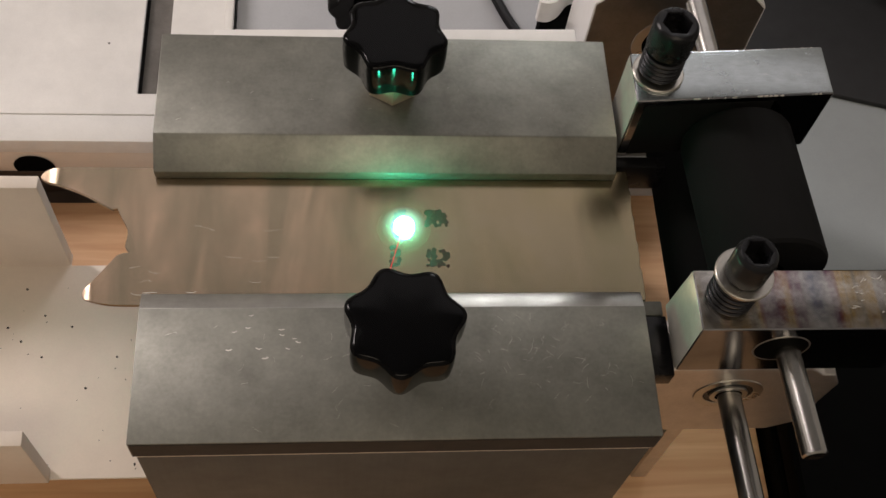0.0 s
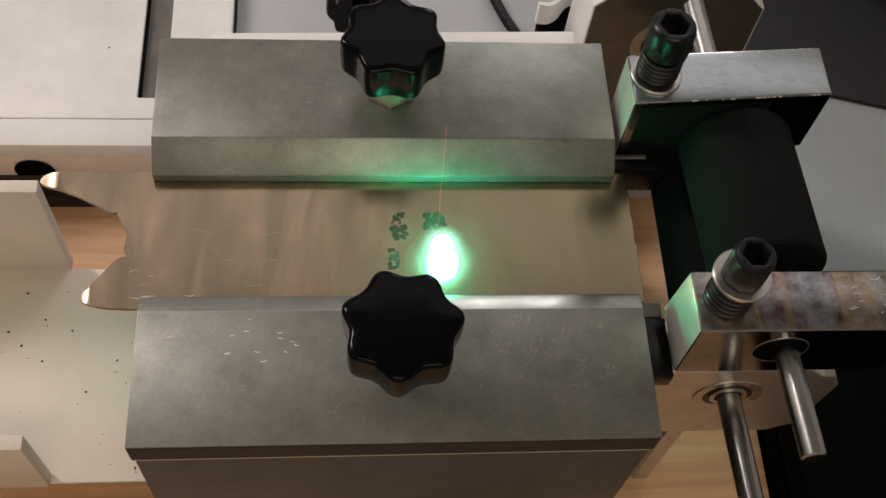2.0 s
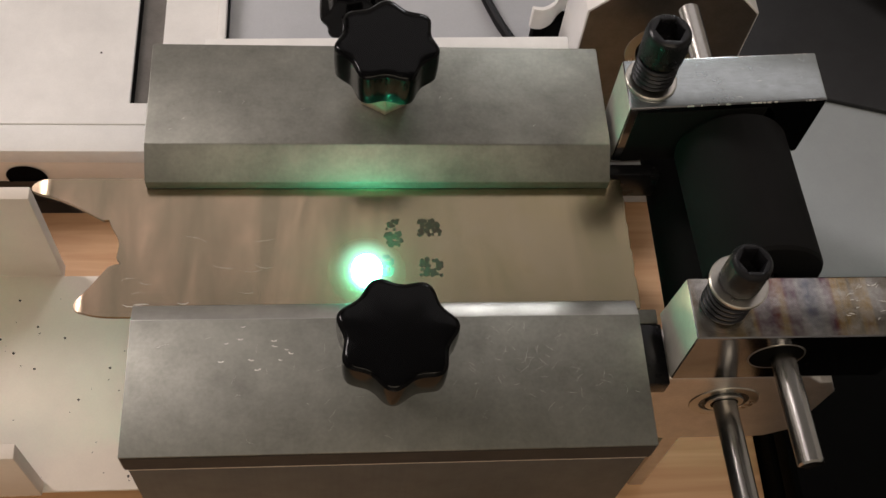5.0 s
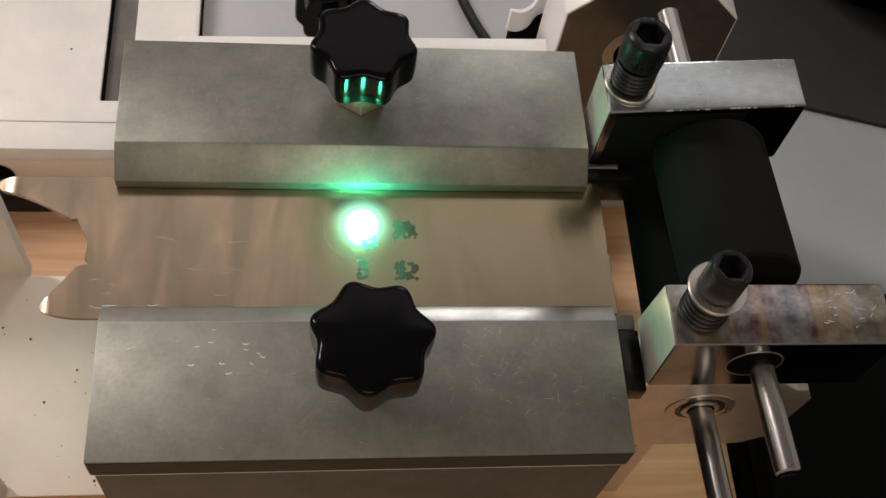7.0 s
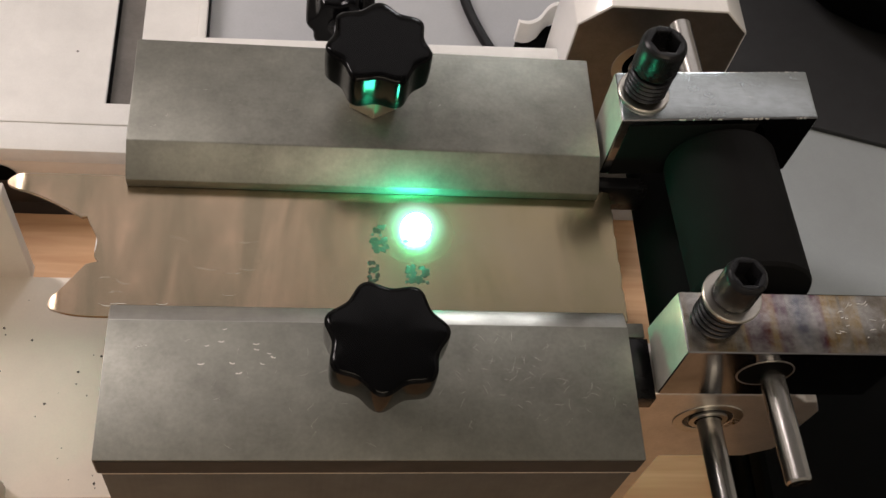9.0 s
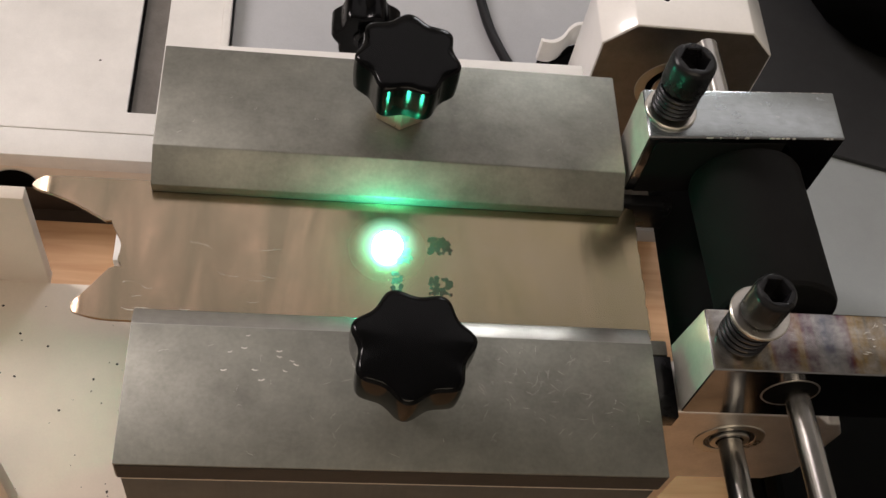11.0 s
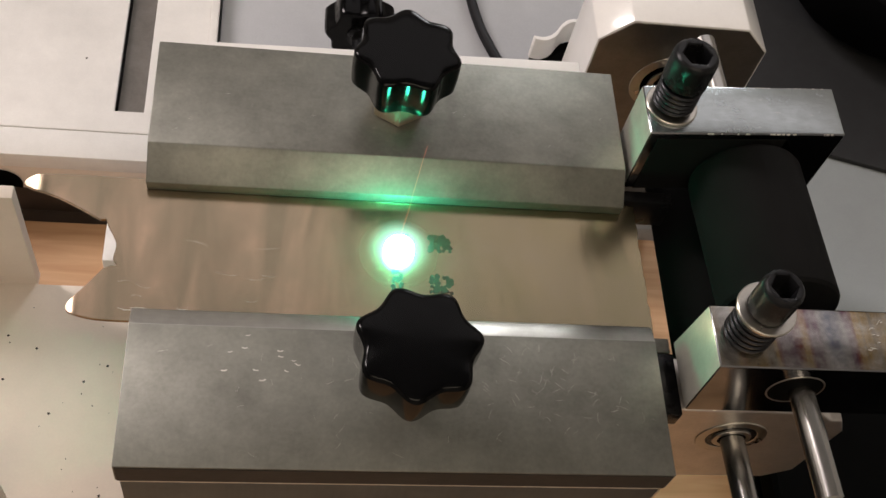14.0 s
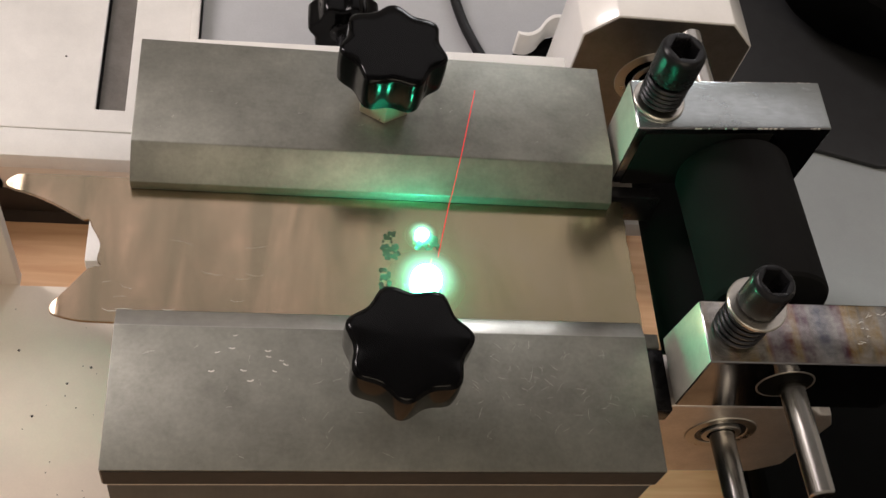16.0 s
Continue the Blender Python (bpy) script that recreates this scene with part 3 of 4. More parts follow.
knob(95.6, 155.5, 17.5, 35.2, 88, "glossy black seven-lobed knob with a polished hub", 0)

# ---- carriage behind the far jaw ----
lip = solid("carriage_block", prism([(17.5, 181.3), (183, 181.3), (183, 205.5), (17.5, 201.6)], "z", -158, -21, 0.8), WHITE, "off-white painted carriage block behind the far jaw", "carriage")
clamp_knob = thing("star_knob", 87, 202, -50, "glossy black star knob screwed into the back of the carriage", "knob", "star knobs of the vice")
flutes = lambda a, r: 1 - (0.075 * (1 - math.cos(7 * (a - 0.35))) if r > 12 else 0)
part("grip", lathe([(0, 237.5), (8, 237), (15.4, 236.8), (16.6, 237.3), (17.2, 238.6), (17.3, 245), (17.1, 251.5), (16.2, 252.8), (12.5, 253.4), (0, 254)], (85.2, 0, -50), "y", 112, flutes), KNOB, clamp_knob)
part("stud", lathe([(0, 202), (4, 202), (4, 236), (6.5, 236.2), (6.5, 238), (0, 238)], (85.2, 0, -50), "y", 24), BLACK_OXIDE, clamp_knob, "dark steel stud")

# ---- roller brackets, screws and rods ----
AX, AZ, BX = 237.0, 8.0, 235.0


def bracket(x0, y0, y1, hole_front, material, label, skew=0.0, lean=0.0):
    ob = thing("roller_bracket", x0 + 41, (y0 + y1) / 2, -13, label, "bracket", "brackets of the roller")
    bm = box(x0, x0 + 83.2, y0, y1, -13, 24.6, 1.2, 3)
    # Light on the faces set by material: pale left end, dark front
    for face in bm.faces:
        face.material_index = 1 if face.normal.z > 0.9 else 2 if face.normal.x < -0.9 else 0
    for v in bm.verts:
        v.co.y += skew * (v.co.x - x0) - 25 * skew + (lean if v.co.z < 5 and v.co.y > y1 - 3 else 0)
    part("block", bm, [MIRROR, material, LIT_END], ob)
    f = y0 if hole_front else y1
    d = -1 if hole_front else 1
    f += skew * (AX - x0) - 25 * skew
    # Depth of the hole is only a black disc's colour, shade included
    part("shaft_hole", lathe([(0, f + d * 0.15), (10.0, f + d * 0.15), (10.4, f - d * 0.3)], (AX, 0, AZ), "y", 40), BLACK, ob, "clearance hole round the shaft, its shade a black disc")
    part("hole_rim", lathe([(10.0, f + d * 0.1), (10.1, f + d * 0.25), (10.6, f + d * 0.2), (10.8, f - d * 0.2)], (AX, 0, AZ), "y", 48), FACE, ob, "chamfer round the hole")
    return ob


near_bracket = bracket(202.2, 30.4, 55.0, True, REFLECTED, "polished steel bracket, coloured reflections painted on its scratched top", 0.0, 3.5)
far_bracket = bracket(191.6, 132, 156.6, False, PLATED, "worn plated steel bracket holding the black roller", 0.066)


# Thin black plate paints the shade of the recess behind the roller
part("recess_shade", prism([(195.5, 130.2), (250, 133.8), (250, 134.6), (195.5, 131)], "z", -12.6, 21.5, 0.2, 1), RUBBER, far_bracket, "thin black plate for the shaded recess behind the roller")


tagged(part("scratch", nicks(16, 258, 281, 37, 52, 24.6, 1.6, 0.5), BRIGHT_MARK, near_bracket, "pale worn scratches"), kind="stuff")
tagged(part("scratch", nicks(5, 225, 268, 136, 152, 24.6, 1.2, 0.2, -0.4, 0), BRIGHT_MARK, far_bracket, "pale worn scratches"), kind="stuff")


random.seed(33)
# Edge chips, coloured pale to carry the rim highlights too
forms = []
for i in range(44):
    ex, back = random.uniform(214, 273), i % 2
    ey = 130.2 + 0.066 * (ex - 191.6) + (24.0 if back else 0.35)
    n = random.uniform(0.15, 0.7)
    forms.append(box(ex - n, ex + n, ey - 0.1, ey + 0.1, 23.9, 24.62 + 0.002 * i))
tagged(part("edge_glints", joined(*forms), GLINT, far_bracket, "worn chips and painted highlights along the top edges"), kind="stuff")


def socket_screw(x, y, top, washer_up, size, label):
    """A hexagon socket screw in its spring, with a washer under the head or at the foot."""
    z = 24.6
    ob = thing("socket_screw", x, y, z, label, "screw", "spring screws of the brackets")
    hexa = lambda a, r: math.cos(math.pi / 6) / math.cos((a % (math.pi / 3)) - math.pi / 6) if r < 6 else 1 + (0.014 if int(a / (2 * math.pi) * 144 + 0.5) % 2 else 0)
    hh = 15.0
    prof = [(0, top - 9), (5.5, top - 9), (5.6, top - 0.7), (5.9, top - 0.2), (6.5, top), (7.1, top - 0.1), (7.9, top - 0.7), (8.4, top - 1.6), (8.6, top - 2.6), (8.6, top - hh + 0.6), (8.2, top - hh), (0, top - hh)]
    wide = lambda a, r: size * hexa(a, r)
    part("head", lathe(prof, (x, y, 0), "z", 144, wide), BLACK_OXIDE, ob)
    part("shank", lathe([(0, z), (4.8, z), (4.8, top - hh), (0, top - hh)], (x, y, 0), "z", 24), BLACK_OXIDE, ob)
    wz = top - hh - 1.8 if washer_up else z
    part("washer", lathe([(5.2, wz), (10.1, wz), (10.5, wz + 0.4), (10.5, wz + 1.3), (10.1, wz + 1.7), (5.2, wz + 1.7), (5.2, wz)], (x, y, 0), "z", 48), BEARING, ob, "bright flat washer")
    lo, hi = (z + 0.9, wz - 0.9) if washer_up else (z + 2.6, top - hh - 0.9)
    turns = 5.5
    path = [(x + 7.7 * math.cos(2 * math.pi * turns * i / 210), y + 7.7 * math.sin(2 * math.pi * turns * i / 210), lo + (hi - lo) * i / 210) for i in range(211)]
    part("spring", tube(path, 1.0, 8), SPRING, ob, "black coil spring")
    return ob


socket_screw(213.5, 43.0, 59.5, True, 0.85, "black socket screw and coil spring with washer under its head")
socket_screw(201.9, 144.6, 56, False, 1.03, "black hexagon socket screw and coil spring on a bright washer")

roller = thing("pressure_roller", AX, 95, -14, "matt black foam rubber pressure roller on a steel shaft", "roller")
R = 23.0
bm = lathe([(5.2, 67), (R - 2.5, 67), (R - 0.8, 67.6), (R, 69.2), (R, 128.6), (R - 0.8, 130.4), (5.2, 131)], (AX + 3.9, 0, 0), "y", 72)
for v in bm.verts:
    v.co.x -= 0.048 * (v.co.y - 99)
part("sleeve", bm, RUBBER, roller)
part("shaft", rod_between((242.0, -11, 6.5), (230.8, 197, 8), 4.7), ROD, roller, "bright steel shaft")

lower = thing("feed_roller", AX, 95, -92, "black rubber feed roller low between the bearing plates", "roller")
part("sleeve", lathe([(5.2, 60), (17.6, 60), (18.2, 61), (18.2, 197), (5.2, 198)], (BX, 0, -46), "y", 64), RUBBER, lower)
part("shaft", rod_between((237.4, -40, -46), (233.3, 62, -46), 5.0), ROD, lower, "bright steel shaft")
part("shaft_end", rod_between((BX + 5, 196, -52), (BX + 5, 250, -55), 5.0), ROD, lower, "bright steel shaft end")


def bearing_plate(points, y0, y1, bx, bz, k, material, label):
    x = [p[0] for p in points]
    ob = thing("bearing_plate", sum(x) / len(x), (y0 + y1) / 2, min(p[1] for p in points), label, "bearing block", "bearing blocks of the feed roller")
    part("plate", prism(points, "y", y0, y1, 0.9, 2), material, ob)
    y = y0
    ring = part("outer_ring", lathe([(9.8 * k, y - 0.5), (13.2 * k, y - 0.5), (13.4 * k, y - 0.2), (13.4 * k, y + 2), (9.6 * k, y + 2), (9.6 * k, y - 0.3), (9.8 * k, y - 0.5)], (bx, 0, bz), "y", 48), BEARING, ob, "bright bearing ring")
    part("seal", lathe([(0, y - 0.25), (9.6 * k, y - 0.25)], (bx, 0, bz), "y", 48), BLACK_OXIDE, ring, "dark bearing seal")
    part("inner_ring", lathe([(5.3 * k, y - 1.2), (7.2 * k, y - 1.2), (7.4 * k, y - 0.9), (7.4 * k, y + 1), (5.3 * k, y + 1)], (bx, 0, bz), "y", 48), BEARING, ring, "bright inner bearing ring")
    return ob


near_plate = bearing_plate([(191, -91), (266, -91), (277, -82), (279, -38), (274, -28), (269, -28), (262, -21), (191, -21)], 34, 56, BX - 0.7, -46, 1.08, ALU, "bare aluminium bearing plate with a ball bearing")
part("screw", lathe([(0, 33.2), (2.2, 33.2), (2.6, 33.8), (2.6, 35)], (264, 0, -39), "y", 20), CHROME, near_plate, "small bright screw")
part("post", box(231, 239, 46, 54, WOOD_Z, -91, 0.5), ALU, near_plate)
far_plate = bearing_plate([(196, -158), (281, -158), (281, -27), (267, -13), (210, -13), (196, -27)], 226, 262, BX + 5, -55, 1.45, GLOSS, "off-white painted bearing block with a machined front")
part("foot", box(200, 276, 230, 258, TABLE_Z, -158), FACE, far_plate)
part("machined_face", prism([(197, -157), (280, -157), (280, -27.4), (266.6, -14), (210.4, -14), (197, -27.4)], "y", 225.75, 226.3), FACE, far_plate, "dull machined metal front face")
# Dark disc in place of a shaded screw hole
part("screw_hole", lathe([(0, -12.9), (1.5, -12.9), (1.8, -13.1)], (226, 244, 0), "z", 20), BLACK_OXIDE, far_plate, "small screw hole, its shade a dark disc")
# Dark bar added for the gap's shade; the pale end block is a part
gap_bar = thing("guide_bar", 196, 50, -28, "dark bar added for the shaded gap between jaw and bracket", "bar", "guide bars beside the jaws")
part("bar", box(190.5, 204, 31, 56.6, -28, -18.6, 0.6), BLACK_OXIDE, gap_bar)
part("end_block", box(191.5, 203, 56.8, 63.2, -28, -18.4, 0.6), STEEL, gap_bar, "pale ground end block")
solid("guide_bar", box(190.4, 213, 124, 129.6, -31, -13.6, 0.8), BLACK_OXIDE, "dark steel guide bar behind the end of the plate", "bar", "guide bars beside the jaws")

# ---- behind: cable, connector ----
solid("cable", tube(curve([(156, 430, -150), (167, 362, -154), (176, 331, -154.7), (187, 307, -154.7), (196, 285, -154.7), (200, 268, -152)], 10), 3.2, 12), CABLE, "thin black cable lying on the sheet metal", "cable")
conn = thing("cable_connector", 186, 262, -158, "white and black cable clamp on the grey deck", "connector")
wave = curve([(185, 282), (191, 281.4), (197, 285), (202, 292), (207, 296), (214, 296.5)], 6)
part("clamp", prism(wave + [(x - 0.6, y + 2.6) for x, y in wave[::-1]], "z", -106, -90, 0.5, 2), WHITE, conn)
part("plug", prism([(187, 281), (194, 281), (204, 289), (212, 294), (212, 298), (187, 289)], "z", -158, -106.2, 0.8), BLACK, conn, "black plug body")

# ---- far things on the table ----
# Plain black block fills the dark area beside the board
case = thing("black_block", 470, -90, TABLE_Z, "matt black block on the table", "case")
part("lower_slab", box(308, 700, -330, 150, TABLE_Z, -185, 4, 3), BLACK, case)
part("top_slab", box(309, 699, -329, 149, -184.4, -165, 6, 3), BLACK, case)
bag = thing("black_bag", 560, 430, TABLE_Z, "soft black bag at the back of the table", "bag")
bm = bmesh.new()
bmesh.ops.create_uvsphere(bm, u_segments=40, v_segments=24, radius=1)
for v in bm.verts:
    n = noise.noise(v.co * 1.7) * 0.12
    v.co = Vector((555 + 155 * v.co.x * (1 + n), 480 + 140 * v.co.y * (1 + n), TABLE_Z + 60 + 80 * v.co.z * (1 + n)))
    v.co.z = max(v.co.z, TABLE_Z)
part("body", bm, BLACK, bag)
# Thin dark sheet paints the shade over the back of the table
solid("table_shade", prism([(325, 338), (470, 300), (900, 292), (900, 860), (325, 860)], "z", TABLE_Z, TABLE_Z + 4, 1.0), TABLE_SHADE, "thin dark slate-grey sheet for the shaded back of the table", "mat")

# ---- the laser's light ----
def spark(name, radius, label, core=None):
    ob = new(name)
    tagged(ob, label, "laser spark", "laser sparks")
    BASE[ob] = Vector((0, 0, 0))
    bm = bmesh.new()
    bmesh.ops.create_uvsphere(bm, u_segments=32, v_segments=20, radius=radius)
    part("core", bm, core or PLASMA, ob, "hot core")
    # Low emissive dome stands in for the bloom round the core
    part("bloom", lathe([(2.6 * radius, 0.02), (1.9 * radius, 0.35 * radius), (1.1 * radius, 0.62 * radius), (0, 0.75 * radius)], (0, 0, 0), "z", 48), bloom(radius, (1.0, 0.16, 0.08) if core else (0.5, 1.0, 0.86)), ob, "painted bloom round the core")
    return ob


def strip(points, width):
    """A narrow flat ribbon of light over a run of points."""
    bm = bmesh.new()
    rows = [(bm.verts.new(Vector(p) - Vector((width / 2, 0, 0))), bm.verts.new(Vector(p) + Vector((width / 2, 0, 0)))) for p in points]
    for a, b in zip(rows, rows[1:]):
        bm.faces.new((a[0], a[1], b[1], b[0]))
    return bm


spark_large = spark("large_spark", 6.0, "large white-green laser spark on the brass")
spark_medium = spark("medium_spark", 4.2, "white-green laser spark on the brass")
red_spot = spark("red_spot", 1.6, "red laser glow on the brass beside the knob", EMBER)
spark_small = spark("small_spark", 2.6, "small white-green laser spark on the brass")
SL = 0.29


def trace(name, points, label, light=RED):
    ob = new(name)
    tagged(ob, label, "laser line", "red laser lines")
    BASE[ob] = Vector((0, 0, 0))
    part("line", strip([(SL * (y - 92), y, z) for y, z in points], 0.36), light, ob)
    return ob


trace_long = trace("long_laser_line", [(92, -13.9), (116.9, -13.9), (116.9, -8.6), (117.1, -8.4), (129.9, 0.15), (132, 0.15)], "thin red laser line across the brass and the jaw lip")
trace_faint = trace("faint_laser_line", [(98, -13.9), (116.9, -13.9), (116.9, -8.6), (117.1, -8.4), (129.9, 0.15), (136, 0.15)], "faint orange-red laser line across the brass and the jaw lip", PALE_RED)
trace_top = trace("far_laser_line", [(132, 0.15), (164, 0.15)], "thin red laser line on the far jaw")
trace_short = trace("short_laser_line", [(72, -13.9), (91, -13.9)], "short red laser line on the brass")


# seconds and place on the plate; no place: the laser is off
SPARK_A = [
    (0,), (0.1, 96.7, 90.8), (0.2, 96.2, 97.5), (0.3, 96.8, 103.1), (0.4,), (0.5, 97.2, 94.7), (0.6, 95.7, 95.4), (0.7,), (0.8, 94.9, 79.3),
    (0.9, 95.7, 92.5), (1, 92.5, 82.6), (1.1,), (1.2, 93.5, 92.7), (1.3, 93.6, 94.2), (1.4, 91.8, 80.8), (1.5,), (1.7,), (1.8, 115.1, 82.4), (1.9, 114.6,
    102.2), (2, 115.1, 79.1), (2.1,), (2.2, 114.1, 79.8), (2.3, 112.9, 100.9), (2.4, 112.8, 82.5), (2.5, 112.6, 78), (2.6, 112, 80.9), (2.7, 111.3, 98.2),
    (2.8, 111.3, 80.7), (2.9,), (3,), (3.1, 101.7, 88.9), (3.2, 99.6, 90.5), (3.3,), (3.4, 99, 94.4), (3.5, 96.9, 93.1), (3.6, 96.9, 100.5), (3.7,),
    (3.8,), (3.9, 97.2, 99.3), (4,), (4.1,), (4.2, 95.2, 79.6), (4.3, 94.2, 99.5), (4.4, 93.6, 86.7), (4.5,), (4.6, 90.1, 78.8), (4.7, 90.9, 98.9),
    (4.8,), (4.9, 87.9, 89.5), (5, 87.1, 79.4), (5.1, 115, 96.3), (5.2, 114.9, 86.5), (5.3,), (5.4, 114.5, 76.8), (5.5, 113.5, 95.8), (5.6,), (5.7, 111.2,
    89.3), (5.8, 112.1, 81.2), (5.9,), (6, 109.8, 85.1), (6.1, 108.5, 93.6), (6.2,), (6.3,), (6.4, 108.4, 83.6), (6.5, 99.7, 90.7), (6.6, 96.9, 90.7),
    (6.7,), (6.8, 97.2, 89.8), (6.9, 96.5, 97.1), (7, 95.7, 100.5), (7.1,), (7.2,), (7.3, 96.3, 94.7), (7.4, 96.2, 96.4), (7.5,), (7.6,), (7.8, 94.2,
    84.3), (8,), (8.4,), (8.5, 115.3, 81.8), (8.7, 115.4, 81.4), (9, 112.9, 101.2), (9.2,), (9.3, 111.8, 96.8), (9.4, 109.6, 82), (9.5,), (9.6, 107.4,
    79.6), (9.7, 105.7, 99.1), (9.8,), (9.9, 105.2, 90.9), (10, 103.1, 78.9), (10.1,), (10.2, 102.3, 81.1), (10.3, 100.7, 93.1), (10.4,), (10.5,), (10.6,
    95, 95.3), (10.7, 94.4, 86.7), (10.8,), (10.9, 94.1, 81.7), (11, 92, 97.1), (11.1,), (11.2, 89.7, 92.5), (11.3,), (11.6,), (11.7, 114.7, 79.4),
    (11.8,), (11.9, 114.5, 97.7), (12,), (12.1,), (12.2, 113.1, 98.8), (12.4,), (12.7,), (12.8, 110.6, 98.5), (13, 108.6, 82.2), (13.1, 106.9, 81.6),
    (13.2, 99, 90.6), (13.4,), (13.5, 97.1, 89.9), (13.7, 95.9, 100.5), (13.8,), (14, 96.6, 94.7), (14.2,), (14.5,), (14.7, 93.5, 94.1), (14.8, 92.2,
    80.7), (15, 89.6, 76.2), (15.2, 115.2, 82.8), (15.5,), (15.7, 112.2, 100.1), (15.9,), (16, 111.5, 81),
]
SPARK_B = [
    (0, 99.5, 94.5), (0.1,), (0.8,), (0.9, 95.4, 80.2), (1, 94.5, 94.6), (1.1, 94.2, 91.8), (1.2, 92, 81.3), (1.3, 93.2, 78.3), (1.4,), (1.5, 91.4, 72.8), (1.6, 90.5, 72.9),
    (1.7, 114.9, 78.4), (1.8,), (1.9, 114.2, 93.9), (2, 115.4, 87.1), (2.1, 114.7, 81.5), (2.2,), (2.3,), (2.4, 111.9, 96.9), (2.5,), (2.8,), (2.9, 110.7,
    78), (3, 108.4, 100.1), (3.1,), (3.6,), (3.7, 96.8, 103.5), (3.8, 98.4, 75.5), (3.9,), (4,), (4.1, 95.4, 98.1), (4.2,), (4.4,), (4.5, 92.5, 93.5),
    (4.6,), (5.2,), (5.3, 115.1, 89), (5.4,), (5.8,), (5.9, 110, 100.8), (6,), (6.1,), (6.2, 108.7, 81.8), (6.3, 110.2, 82.6), (6.4,), (7.1,), (7.2, 96.7,
    94.2), (7.3,), (7.4,), (7.5, 96.5, 78.3), (7.6, 91.9, 80.3), (7.8,), (8, 93.5, 93.2), (8.2,), (8.4, 114.7, 100.5), (8.5,), (9.4,), (9.5, 108.1, 88.4),
    (9.6,), (10,), (10.1, 102.8, 95.3), (10.2,), (10.3,), (10.4, 98.2, 80.7), (10.5,), (10.7,), (10.8, 93.5, 92.5), (10.9,), (11.2,), (11.3, 93.6, 93),
    (11.4,), (11.7,), (11.8, 115.1, 99.8), (11.9,), (12, 113.3, 102.6), (12.1, 113.9, 96.2), (12.2,), (12.4, 111.7, 97.5), (12.5, 111.8, 80.5), (12.7,
    110.3, 82.4), (12.8,), (13, 109.6, 97.8), (13.1,), (14.2,), (14.5, 94.2, 85.9), (14.7,), (15.2,), (15.5, 113.6, 80.7), (15.7,), (16,),
]
SPARK_C = [
    (0,), (1.6,), (1.7, 115.5, 100.6), (1.8,), (2,), (2.1, 114.4, 97.3), (2.2,), (2.5,), (2.6, 111.9, 101.1), (2.7,), (2.8,), (2.9, 109.6, 99.8), (3, 109,
    79.2), (3.1,), (3.9,), (4, 95.6, 95.9), (4.1,), (4.4,), (4.5, 93.5, 77.5), (4.6,), (5.2,), (5.3, 116.1, 73), (5.4,), (5.8,), (5.9, 111, 84.8), (6,),
    (6.1,), (6.2, 109.7, 65.8), (6.3, 111.3, 97.3), (6.4, 109, 98), (6.5,), (7.1,), (7.2, 96.7, 76.2), (7.3,), (7.4,), (7.5, 93.6, 98.9), (7.6, 94.6,
    91.4), (7.8,), (8.2,), (8.4, 117.7, 78.5), (8.5,), (9,), (9.2, 111.8, 76.1), (9.3,), (9.4,), (9.5, 109.1, 72.4), (9.6,), (10,), (10.1, 103.8, 79.3),
    (10.2,), (10.3,), (10.4, 99.2, 64.7), (10.5,), (10.7,), (10.8, 94.5, 76.5), (10.9,), (12,), (12.1, 113.5, 83.5), (12.2,), (12.4, 112.1, 80.6), (12.5,
    111.8, 96.6), (12.7, 110.8, 96.5), (12.8,), (14,), (14.2, 94.5, 99.3), (14.5,), (15.2,), (15.5, 114, 98), (15.7,), (15.9,), (16, 110.8, 101.7),
]


SPOT = [(0,), (1.4,), (1.5, 87.6, 77.5), (1.6, 87.2, 77.5), (1.7,), (8.1,), (8.2, 88.5, 77.5), (8.3,), (11.3,), (11.4, 89.0, 76.5), (11.5, 89.0, 76.2), (11.6, 88.6, 76.0), (11.7,), (16,)]
# seconds and where the red lines cross the middle of the plate; no place: switched off
LINE_FAINT = [(0,), (1.9,), (2.0, 113.6, 0, 10), (2.1,), (2.9,), (3.0, 109, 0, 11), (3.1,), (11.9,), (12.0, 108), (12.2, 108), (12.3,), (12.9,), (13.0, 109.4), (13.2,), (13.4,), (13.5, 97.5), (13.6,), (13.9,), (14.0, 94.5), (14.1,), (14.9,), (15.0, 94.2), (15.1,), (15.4,), (15.5, 110.9), (15.6,), (16,)]
LINE_LONG = [(0,), (8.3,), (8.5, 116.5, 0, 9), (8.7, 116.5, 0, 9), (8.9,), (9.1,), (9.2, 115.0), (9.4,), (11.3,), (11.4, 95.6, 0, 2.7), (11.5, 95.6, 0, 2.7), (11.6, 95.6, 0, 2.7), (11.7, 116),
             (11.9, 115.5), (12.0,), (12.4,), (12.5, 112.5), (12.7, 112.0), (12.8,), (13.3,), (13.4, 101.9), (13.5,), (14.3,), (14.5, 94.7), (14.8, 93.5), (14.9,), (15.7,), (15.9, 116.7, 0, 2.8), (16, 116.7, 0, 2.8)]
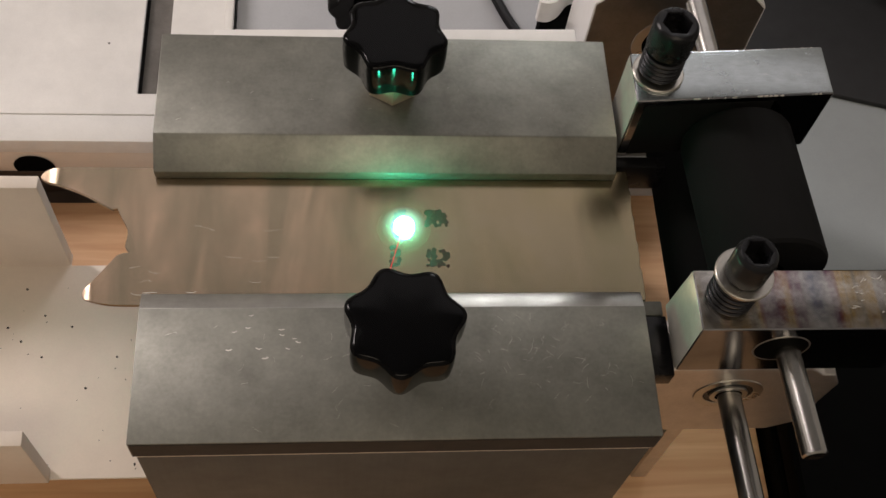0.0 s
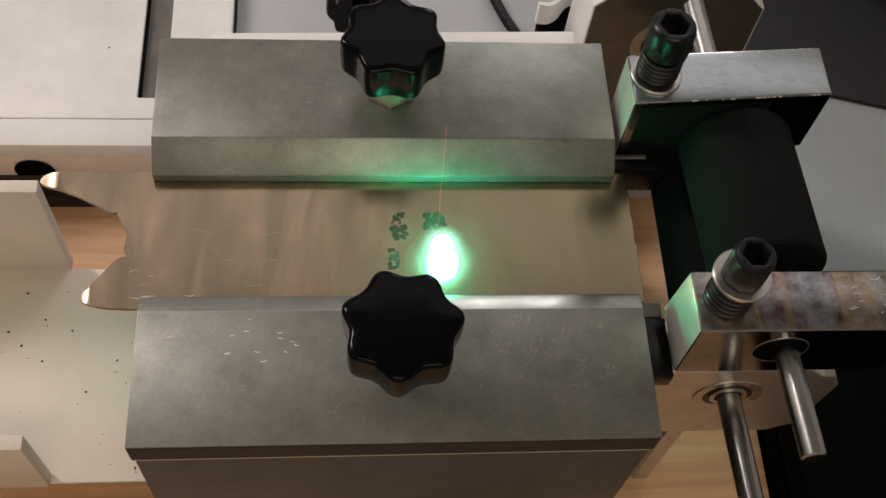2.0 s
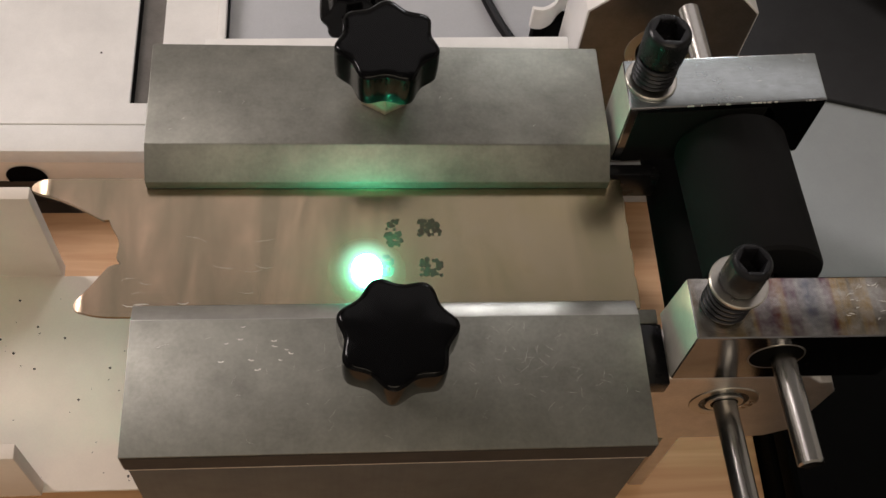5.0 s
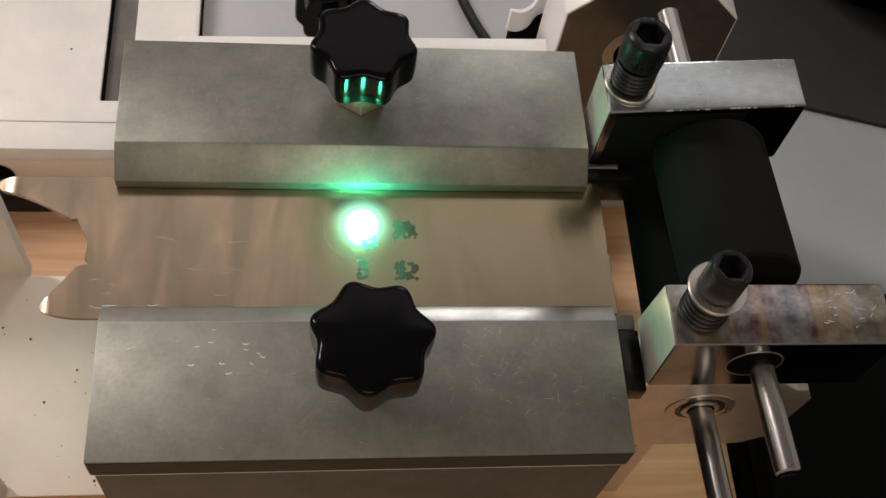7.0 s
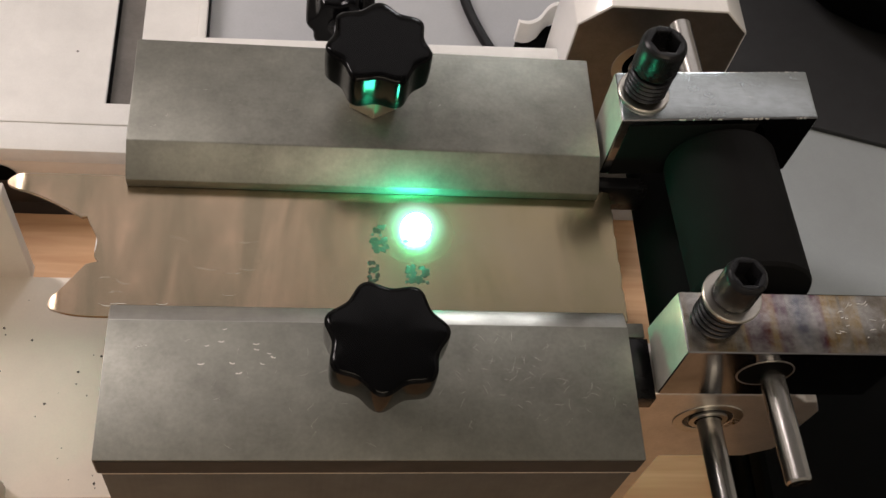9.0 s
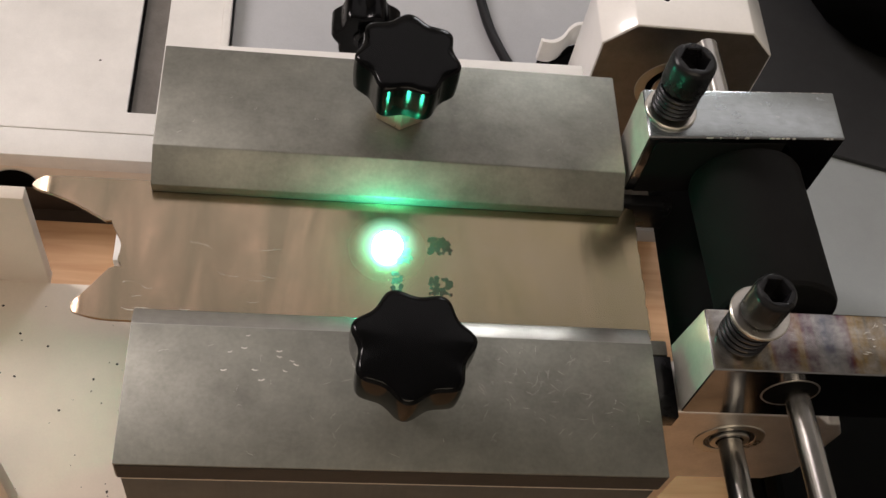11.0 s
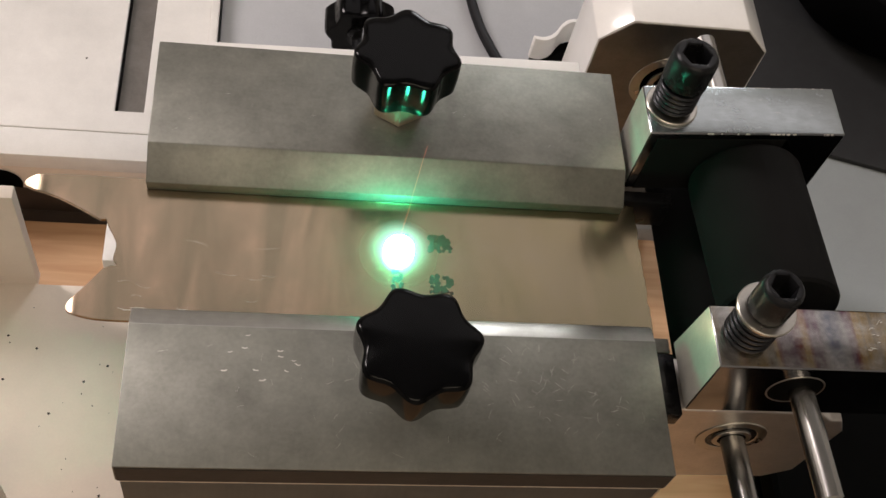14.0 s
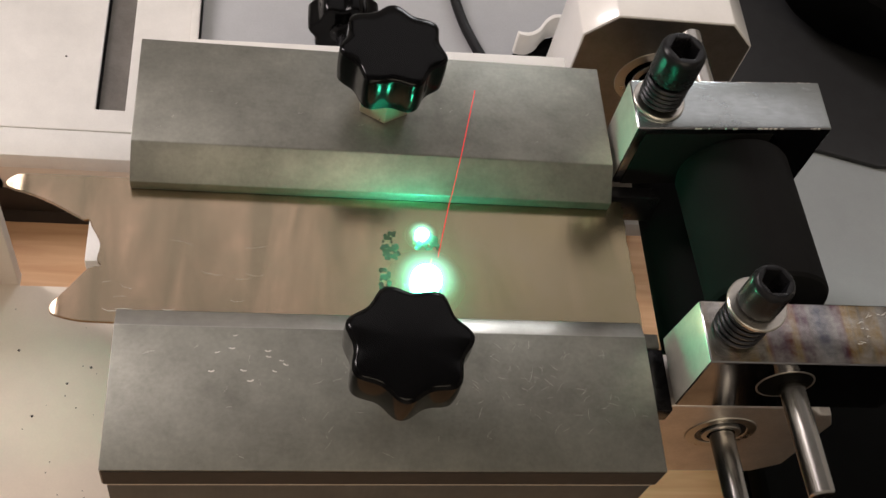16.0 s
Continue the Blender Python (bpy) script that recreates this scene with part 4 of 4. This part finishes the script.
LINE_TOP = [(0,), (11.3,), (11.4, 95.6, 0, 2.7), (11.6, 95.6, 0, 2.7), (11.7,), (12.4,), (12.5, 121.2, 14), (12.7, 120.7, 14), (12.8,), (14.9,), (15.0, 93), (15.1,), (15.8,), (15.9, 116.7, 0, 2.8), (16, 116.7, 0, 2.8)]
LINE_SHORT = [(0, 98.4), (0.1,), (0.2,), (0.3, 98), (0.4,), (0.5,), (0.6, 97.5), (0.7,), (1.3,), (1.4, 98.2, 13), (1.5, 98, 13), (1.6, 97.6, 13), (1.7,), (3.6,), (3.7, 96.6), (3.8,), (3.9,), (4.0, 97.2), (4.1, 97), (4.2,), (7.9,), (8.0, 97.5), (8.1,), (11.3,), (11.4, 95.6, 0, 2.7), (11.6, 95.6, 0, 2.7), (11.7,), (11.8,), (11.9, 114.5),
              (12.0, 114.4), (12.1,), (12.3,), (12.4, 114), (12.6,), (14.1,), (14.2, 94.6), (14.3,), (14.6,), (14.7, 94), (14.8,), (14.9, 94.2), (15.0, 94.2), (15.1,), (15.8,), (15.9, 114.5), (16, 114.5)]


def jumps(rows, on, off):
    """Poses that leap from one place to the next instead of gliding."""
    out = []
    for row in rows:
        m = on(*row[1:]) if len(row) > 1 else off
        if out and (out[-1][1].translation - m.translation).length > 0.006 and row[0] - out[-1][0] > 0.05:
            out.append((row[0] - 0.034, out[-1][1]))
        out.append((row[0], m))
    if out[-1][0] < 16.0:
        out.append((16.0, out[-1][1]))
    return out


def motions():
    rest = pose(0.095, 0.026, -0.09)
    for ob, rows, up in ((spark_large, SPARK_A, 1.2), (spark_medium, SPARK_B, 0.8), (spark_small, SPARK_C, 0.6), (red_spot, SPOT, 0.3)):
        walk(ob, jumps(rows, lambda x, y: pose(x * MM, y * MM, (-14 + up) * MM), rest))
    for ob, rows, away in ((trace_long, LINE_LONG, (0, 0.002, -0.0025)), (trace_faint, LINE_FAINT, (0, 0.002, -0.0025)), (trace_top, LINE_TOP, (0, 0, -0.004)), (trace_short, LINE_SHORT, (0, 0, -0.0008))):
        walk(ob, jumps(rows, lambda x, y=0, turn=0: pose((x + 92 * math.sin(radians(turn))) * MM, y * MM, 0, 0, 0, turn), pose(0.105 + away[0], away[1], away[2])))


motions()
